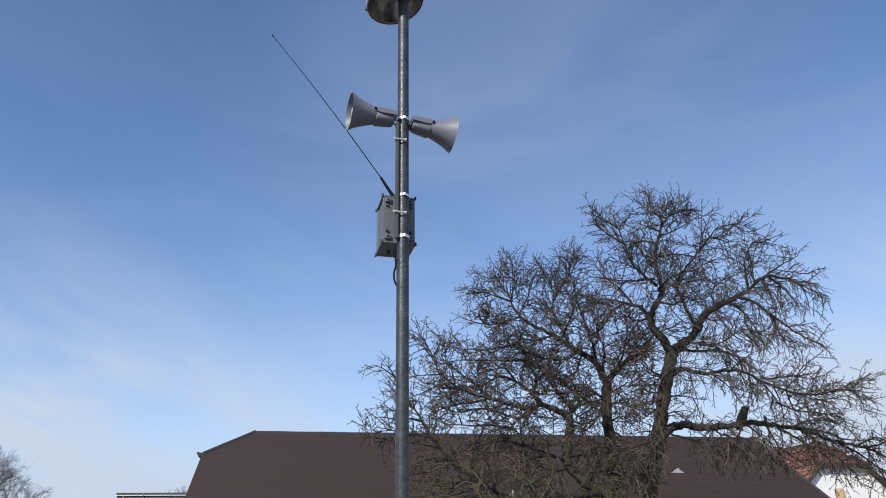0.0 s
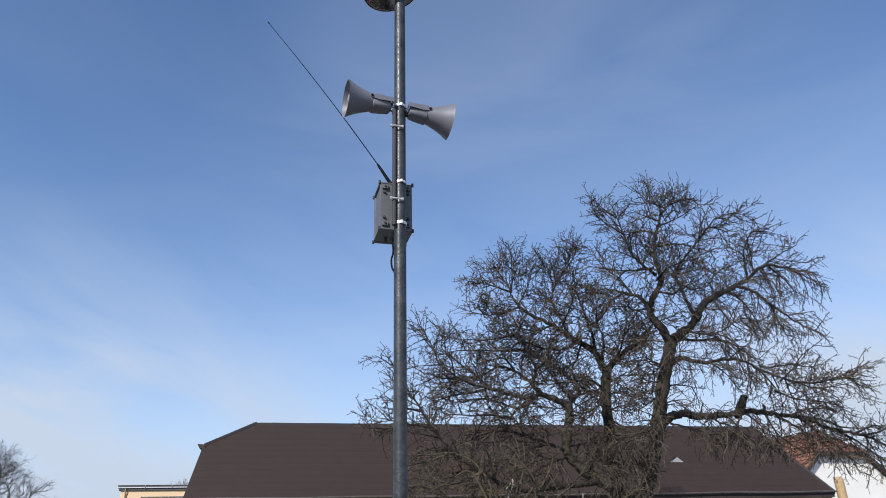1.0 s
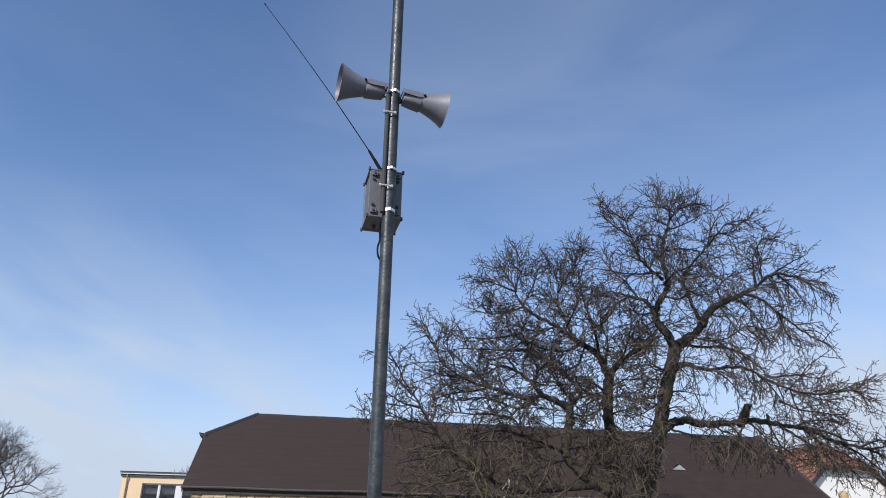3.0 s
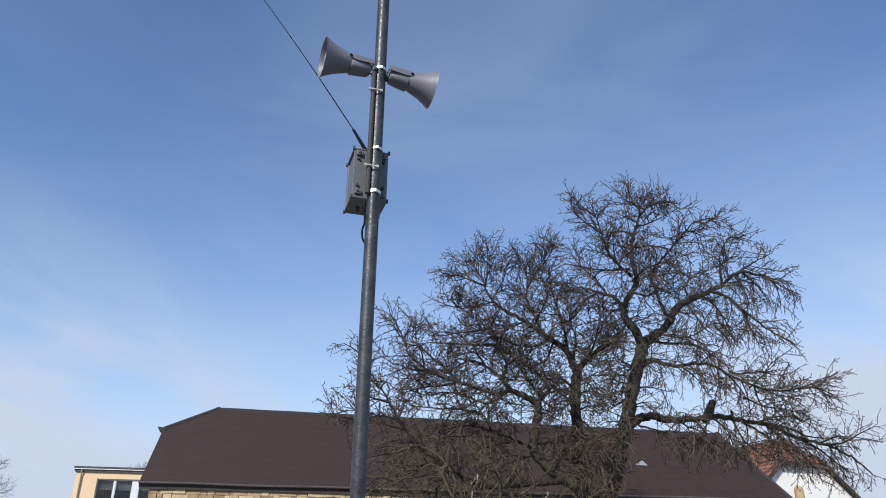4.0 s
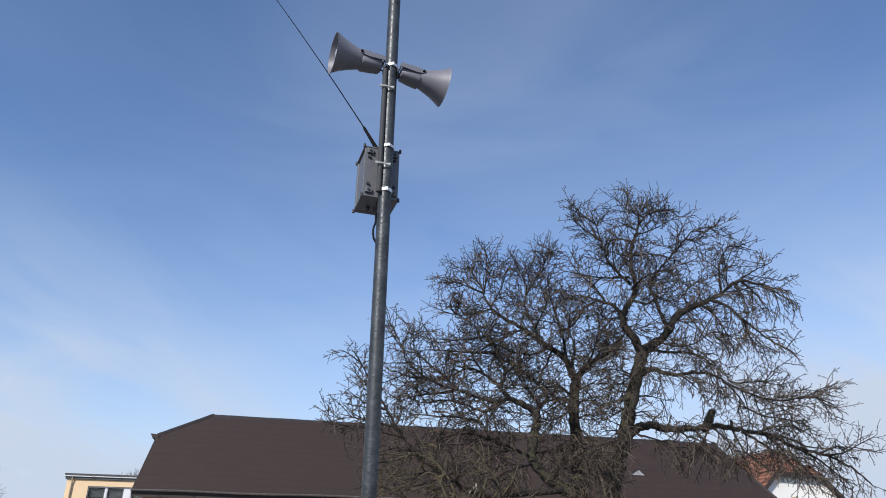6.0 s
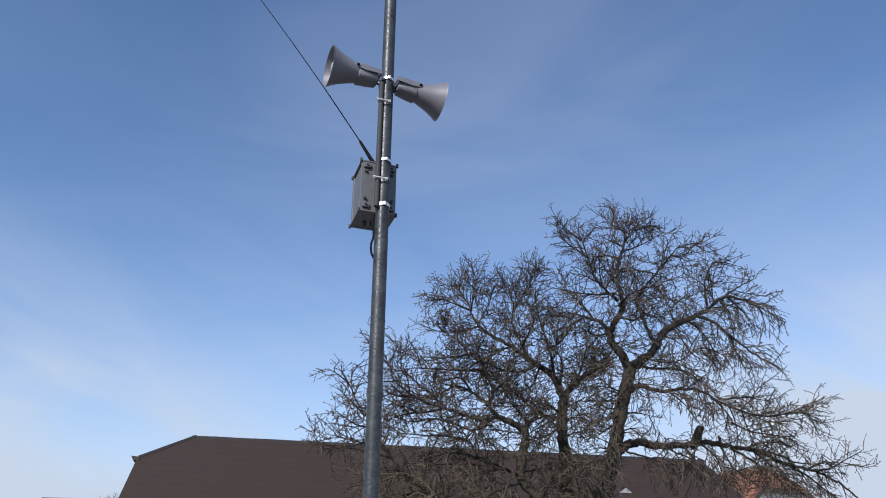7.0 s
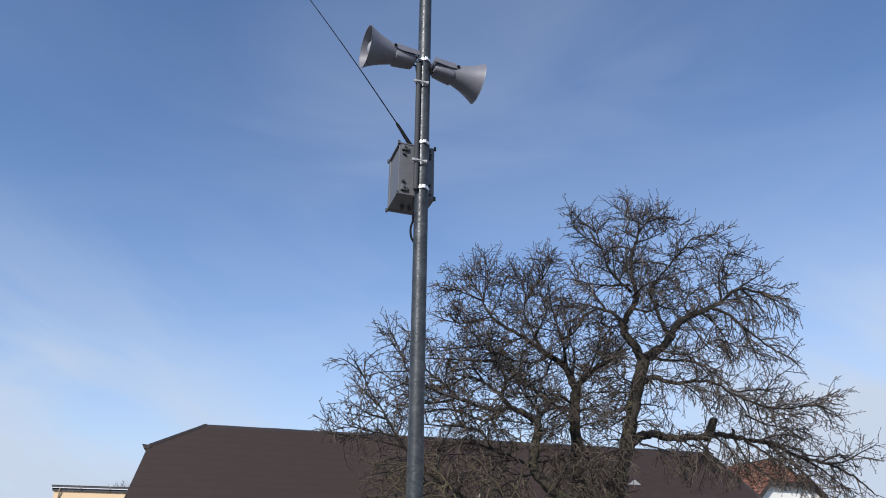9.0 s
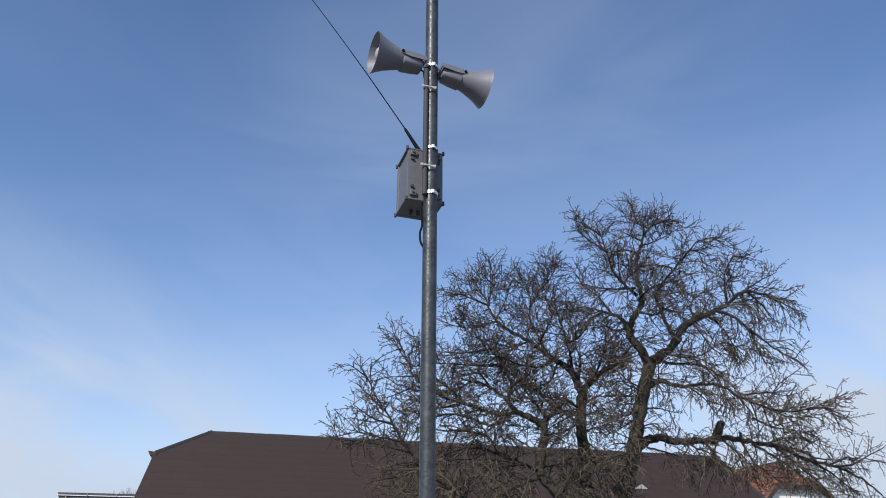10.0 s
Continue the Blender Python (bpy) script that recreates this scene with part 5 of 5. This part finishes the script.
def far_tree(base, height, spread, seed, label):
    """A round-headed bare tree, forking again and again."""
    tree = thing("far_tree", label, "tree", pose(*base), "distant trees")
    w, tw = Wood(seed), Wood(seed + 1)
    rng = w.rng
    w.add([Vector((0, 0, -0.1)), Vector((0.1, 0, height * 0.18)), Vector((0, 0, height * 0.34))], [height * 0.026, height * 0.021, height * 0.018], 9)

    def fork(p, d, length, r, depth):
        target = w if depth > 3 else tw
        pts = target.shoot(p, d, length, r, r * 0.66, length / 4, 0.12, 0.17, 7 if depth > 3 else 3)
        if not depth:
            return
        for k in range(rng.choice((2, 3, 3))):
            side = w.vec()
            dd = (pts[-1] - pts[-2]).normalized()
            side = (side - dd * side.dot(dd)).normalized() * spread
            fork(pts[-1 if k < 2 else -2], dd + side * rng.uniform(0.35, 0.85), length * rng.uniform(0.62, 0.85), r * 0.64, depth - 1)
    for k in range(5):
        a = 2 * math.pi * (k + rng.random() * 0.5) / 5
        fork(Vector((0, 0, height * (0.26 + 0.02 * k))), Vector((math.cos(a), math.sin(a), rng.uniform(0.5, 1.2))), height * 0.205, height * 0.0125, 7)
    raw_part("trunk", w.v, w.f, FAR_TWIG, tree, smooth=True)
    tagged(raw_part("crown", tw.v, tw.f, FAR_TWIG, tree), kind="stuff")
    return tree


# ---------------------------------------------------------------- lamp post and what hangs on it
PX, PY, PR = -0.30, 4.645, 0.0445


def build_post():
    post = thing("lamp_post", "galvanised steel lamp post with a round lamp head", "lamp post", pose(PX, PY, 0))
    bm = bmesh.new()
    add_revolved(bm, [(PR, -0.05), (PR, 1.5), (PR, 3.0), (PR, 4.5), (PR, 6.21)], Matrix(), 40)
    part("pole", bm, ZINC, post, smooth=True)
    tilt = pose(-0.072, 0, 6.068, 0, -13, 0)
    bm = bmesh.new()
    R = 0.25
    add_revolved(bm, [(R, 0.0), (R + 0.004, 0.012), (R - 0.004, 0.03), (R * 0.93, 0.10), (R * 0.78, 0.17), (R * 0.5, 0.225), (0.05, 0.25), (0.0005, 0.25),
                      (0.0005, 0.235), (R * 0.48, 0.21), (R * 0.74, 0.158), (R * 0.905, 0.09), (R * 0.975, 0.03), (R - 0.006, 0.0)], Matrix(), 48, caps=False)
    n = 48
    vs = list(bm.verts)
    for i in range(n):
        bm.faces.new((vs[i], vs[-n + i], vs[-n + (i + 1) % n], vs[(i + 1) % n]))
    bmesh.ops.remove_doubles(bm, verts=bm.verts, dist=0.001)
    bmesh.ops.recalc_face_normals(bm, faces=bm.faces)
    head = part("lamp_head", bm, SHADE, post, "dark dished lamp hood", True, tilt)
    bm = bmesh.new()
    add_revolved(bm, [(R * 0.955, 0.012), (R * 0.88, 0.06), (R * 0.72, 0.12), (R * 0.45, 0.175), (0.06, 0.19)], Matrix(), 48, caps=False)
    part("reflector", bm, BOWL, head, "dull brownish reflector", True)
    bm = bmesh.new()
    add_revolved(bm, [(R * 0.985, -0.007), (R * 1.015, -0.002), (R * 1.02, 0.010), (R * 0.99, 0.016), (R * 0.945, 0.008), (R * 0.945, -0.004)], Matrix(), 48, caps=False)
    part("rim", bm, STEEL, head, "bright metal rim", True)
    part("rim_latch", box_bm(-R - 0.014, -0.012, -0.006, -R + 0.008, 0.012, 0.018, bevel=0.004), CONDUIT, head)
    bm = bmesh.new()
    add_revolved(bm, [(PR + 0.002, 6.10), (PR + 0.014, 6.11), (PR + 0.014, 6.19), (PR + 0.003, 6.20)], Matrix(), 32)
    part("neck_collar", bm, SHADE, post, smooth=True)


def band(label, z, height):
    """A steel strap round the post with a small lock at the front."""
    t = thing("pipe_clamp", label, "clamp", pose(PX, PY, z), "clamps on the lamp post")
    bm = bmesh.new()
    r = PR + 0.0015
    add_revolved(bm, [(r, -height / 2), (r + 0.004, -height / 2), (r + 0.004, height / 2), (r, height / 2)], Matrix(), 36, caps=False)
    part("strap", bm, STEEL, t, smooth=True)
    part("lock", box_bm(0.006, -r - 0.011, -height / 2 - 0.002, 0.026, -r + 0.001, height / 2 + 0.002, bevel=0.003), STEEL, t)
    return t


def clip(label, z):
    """A saddle clip over the conduit: a thin strap and a bolted bar across the front."""
    t = thing("pipe_clip", label, "clamp", pose(PX, PY, z), "clips on the conduit")
    bm = bmesh.new()
    add_revolved(bm, [(0.0175, -0.006), (0.0202, -0.006), (0.0202, 0.006), (0.0175, 0.006)], pose(-0.0365, -0.050, 0), 20, caps=False)
    part("strap", bm, STEEL, t, smooth=True)
    bar = part("bar", rod_bm([(-0.058, -0.073, 0.003), (-0.03, -0.075, 0.001), (0.028, -0.060, -0.004)], [0.0062, 0.0055, 0.0062], 8), STEEL, t, smooth=True)
    for x, y, zz in ((-0.057, -0.073, 0.003), (0.025, -0.061, -0.004)):
        part("nut", rod_bm([(x - 0.009, y, zz), (x + 0.009, y, zz)], [0.0105, 0.0105], 6), STEEL, bar)
    part("tail", box_bm(0.018, -0.060, -0.010, 0.028, -0.036, 0.002, bevel=0.002), STEEL, t)
    return t


def build_horn(label, rear, mouth, radius):
    """A reflex horn: flared bell, inner cone, driver housing, bracket."""
    m = axis_pose(rear, mouth)
    length = (Vector(mouth) - Vector(rear)).length
    horn = thing("horn_loudspeaker", label, "loudspeaker", m, "horn loudspeakers")
    k = [(0.064, 0.36), (0.069, 0.42), (0.079, 0.52), (0.092, 0.64), (0.107, 0.76), (0.126, 0.88), (0.143, 0.965), (radius - 0.002, 0.995), (radius, 1.0),
         (radius - 0.006, 1.0), (0.137, 0.955), (0.119, 0.87), (0.099, 0.75), (0.082, 0.63), (0.067, 0.51), (0.055, 0.42), (0.049, 0.36)]
    bm = bmesh.new()
    add_revolved(bm, [(r, s * length) for r, s in k], Matrix(), 40, caps=False)
    vs, n = list(bm.verts), 40
    for i in range(n):
        bm.faces.new((vs[i], vs[-n + i], vs[-n + (i + 1) % n], vs[(i + 1) % n]))
    bmesh.ops.recalc_face_normals(bm, faces=bm.faces)
    part("bell", bm, HORN, horn, smooth=True)
    bm = bmesh.new()
    add_revolved(bm, [(0.012, 0.45 * length), (0.036, 0.60 * length), (0.054, 0.80 * length), (0.057, 0.85 * length), (0.051, 0.90 * length), (0.030, 0.945 * length), (0.004, 0.96 * length)], Matrix(), 28)
    part("inner_cone", bm, HORN_IN, horn, "paler inner cone", True)
    # driver housing: a rounded square block that tapers to the back
    bm = bmesh.new()
    rings = []
    for s, h in ((0.01, 0.050), (0.03, 0.057), (0.20, 0.064), (0.41, 0.069), (0.43, 0.064)):
        ring = []
        for i in range(24):
            w = 2 * math.pi * i / 24
            c, d = math.cos(w), math.sin(w)
            q = (abs(c) ** 4 + abs(d) ** 4) ** -0.25
            ring.append(bm.verts.new((h * q * c, h * q * d, s * length)))
        rings.append(ring)
    for p, q in zip(rings, rings[1:]):
        for i in range(24):
            bm.faces.new((p[i], p[(i + 1) % 24], q[(i + 1) % 24], q[i]))
    bm.faces.new(rings[0][::-1]), bm.faces.new(rings[-1])
    part("driver_housing", bm, HORN, horn, smooth=True)
    # bracket arms at both sides with a bolt each, and the foot to the clamp
    for s in (-1, 1):
        bm = bmesh.new()
        prof = [(-0.006, -0.01), (0.030, -0.01), (0.034, 0.30 * length), (0.024, 0.66 * length), (0.014, 0.66 * length), (-0.008, 0.30 * length)]
        a = [bm.verts.new((s * 0.071, y, z)) for y, z in prof]
        b = [bm.verts.new((s * 0.078, y, z)) for y, z in prof]
        bm.faces.new(a), bm.faces.new(b[::-1])
        for i in range(6):
            j = (i + 1) % 6
            bm.faces.new((a[i], a[j], b[j], b[i]))
        bmesh.ops.recalc_face_normals(bm, faces=bm.faces)
        arm = part("bracket_arm", bm, HORN, horn)
        part("bolt", rod_bm([(s * 0.077, 0.018, 0.46 * length), (s * 0.087, 0.018, 0.46 * length)], [0.012, 0.009], 10), BLACK, arm, "dark bolt head", True)
    part("bracket_foot", box_bm(-0.078, -0.006, -0.016, 0.078, 0.030, -0.010), HORN, horn)
    part("bracket_stem", rod_bm([(0, 0, -0.055), (0, 0, -0.01)], [0.012, 0.012], 10), STEEL, horn, smooth=True)
    part("cable_gland", rod_bm([(0.03, 0.0, 0.0), (0.036, 0.0, 0.05 * length)], [0.010, 0.012], 10), BLACK, horn, smooth=True)
    return horn


BOX = pose(-0.374, 4.826, 3.80, 0, 0, 17.5)


def build_case():
    """Local x across the face, -y towards the post, z from the underside."""
    c = thing("control_box", "grey metal control cabinet strapped to the lamp post", "control box", BOX)
    w, d, h = 0.123, 0.13, 0.41
    part("body", box_bm(-w + 0.008, -d + 0.012, 0.02, w - 0.008, d - 0.03, h - 0.02, bevel=0.006), CASE, c)
    part("lid", box_bm(-w, d - 0.03, 0.004, w, d, h - 0.004, bevel=0.006), CASE, c)
    part("back_plate", box_bm(-w, -d, 0.014, w, -d + 0.012, h - 0.014, bevel=0.003), CASE, c)
    part("top_flange", box_bm(-w - 0.006, -d - 0.004, h - 0.020, w + 0.006, d + 0.006, h - 0.010, bevel=0.003), CASE, c)
    part("bottom_flange", box_bm(-w - 0.006, -d - 0.004, 0.008, w + 0.006, d + 0.006, 0.020, bevel=0.003), CASE, c)
    for x in (-1, 1):
        for z in (0.052, h - 0.052):
            lug = part("mounting_lug", box_bm(x * 0.085 - 0.022, -d - 0.020, z - 0.018, x * 0.085 + 0.022, -d - 0.001, z + 0.018, bevel=0.003), CASE, c)
            part("bolt", rod_bm([(x * 0.085, -d - 0.019, z), (x * 0.085, -d - 0.028, z)], [0.010, 0.008], 8), CONDUIT, lug)
        for z in (0.105, h - 0.095):
            part("screw", rod_bm([(x * 0.09, -d, z), (x * 0.09, -d - 0.016, z)], [0.012, 0.010], 10), CONDUIT, c, "dark screw head", True)
        for z in (0.012, h - 0.012):
            for y in (-d, d):
                part("corner_stud", rod_bm([(x * (w + 0.004), y, z - 0.012), (x * (w + 0.004), y, z + 0.014)], [0.009, 0.009], 8), CONDUIT, c, smooth=True)
    for z in (0.06, 0.34):
        part("hinge", box_bm(w - 0.001, d - 0.05, z - 0.03, w + 0.012, d - 0.01, z + 0.03, bevel=0.003), CASE, c)
    part("standoff", box_bm(-0.02, -d - 0.032, h - 0.14, 0.035, -d - 0.001, h - 0.10, bevel=0.002), CASE, c)
    part("standoff", box_bm(-0.02, -d - 0.032, 0.09, 0.035, -d - 0.001, 0.13, bevel=0.002), CASE, c)
    for x in (-0.05, 0.0, 0.05):
        part("cable_gland", rod_bm([(x, 0.02, 0.01), (x, 0.02, -0.02)], [0.014, 0.012], 10), CONDUIT, c, smooth=True)


def build_cables():
    bm = rod_bm([(PX - 0.0365, PY - 0.050, 3.80), (PX - 0.0365, PY - 0.050, 4.3), (PX - 0.0365, PY - 0.050, 4.80)], [0.017] * 3, 16)
    tagged(part("cable_conduit", bm, CONDUIT, smooth=True), "grey plastic cable conduit strapped along the lamp post", "conduit")
    pts = spline([(PX - 0.052, PY + 0.02, 3.78), (PX - 0.060, PY + 0.01, 3.70), (PX - 0.052, PY, 3.66), (PX - 0.050, PY, 3.60), (PX - 0.062, PY, 3.55), (PX - 0.058, PY, 3.49), (PX - 0.040, PY, 3.45)], 5)
    tagged(part("cable", rod_bm(pts, [0.007] * len(pts), 7), BLACK, smooth=True), "thin black cable leaving the control box beside the post", "cable")
    for rear, s in ((HORN_L[0], -1), (HORN_R[0], 1)):
        e = Vector(rear)
        pts = spline([e + Vector((s * 0.01, 0, -0.035)), e + Vector((-s * 0.03, -0.02, -0.07)), (PX + s * 0.055, PY - 0.02, 4.80), (PX + s * 0.050, PY - 0.012, 4.75)], 5)
        tagged(part("cable", rod_bm(pts, [0.006] * len(pts), 7), BLACK, smooth=True), "short black cable from a horn loudspeaker to the post", "cable")


def build_antenna():
    a = thing("whip_antenna", "thin black whip antenna leaning out from the control box", "antenna", pose(0, 0, 0))
    base, joint, tip = Vector((-0.376, 4.722, 4.205)), Vector((-0.483, 4.705, 4.385)), Vector((-1.37, 4.53, 5.66))
    part("spring_base", rod_bm([base, base.lerp(joint, 0.15), base.lerp(joint, 0.9), joint], [0.018, 0.014, 0.010, 0.005], 12), BLACK, a, smooth=True)
    bow = Vector((0.012, 0, 0.012))
    pts = spline([joint, joint.lerp(tip, 0.33) + bow * 0.7, joint.lerp(tip, 0.66) + bow * 0.7, tip], 5)
    part("whip", rod_bm(pts, [0.0042 - 0.0018 * i / (len(pts) - 1) for i in range(len(pts))], 6), BLACK, a, smooth=True)
    part("tip", rod_bm([tip, tip + (tip - joint).normalized() * 0.02], [0.005, 0.005], 6), BLACK, a)
    part("base_bracket", box_bm(-0.400, 4.700, 4.190, -0.350, 4.76, 4.202), CASE, a)


HORN_L = ((-0.375, 4.615, 4.848), (-0.702, 4.485, 4.848))
HORN_R = ((-0.235, 4.672, 4.835), (0.09, 4.785, 4.79))

build_ground()
house, roof = build_house()
build_flat()
build_red()
tree_right()
tree_middle()
tree_left()
shrub()
far_tree((-41.9, 60, 0), 12.0, 1.4, 5, "bare round-headed tree far behind the buildings")
far_tree((-24.0, 62, 0), 7.6, 0.5, 8, "bare tree far behind the flat-roofed building")
build_pillar()
build_post()
band("bright steel clamp carrying the horn loudspeakers", 4.85, 0.022)
clip("bright steel clip bolted over the grey conduit", 4.637)
band("bright steel band strap on the lamp post", 4.165, 0.019)
clip("bright steel clip bolted over the grey conduit", 4.007)
band("bright steel band strap on the lamp post", 3.825, 0.023)
build_horn("grey plastic horn loudspeaker with its mouth turned outwards", *HORN_L, 0.150)
build_horn("grey plastic horn loudspeaker seen from behind, aimed slightly down", *HORN_R, 0.150)
build_case()
build_cables()
build_antenna()
wall_stones(house)
roof_tiles(roof)
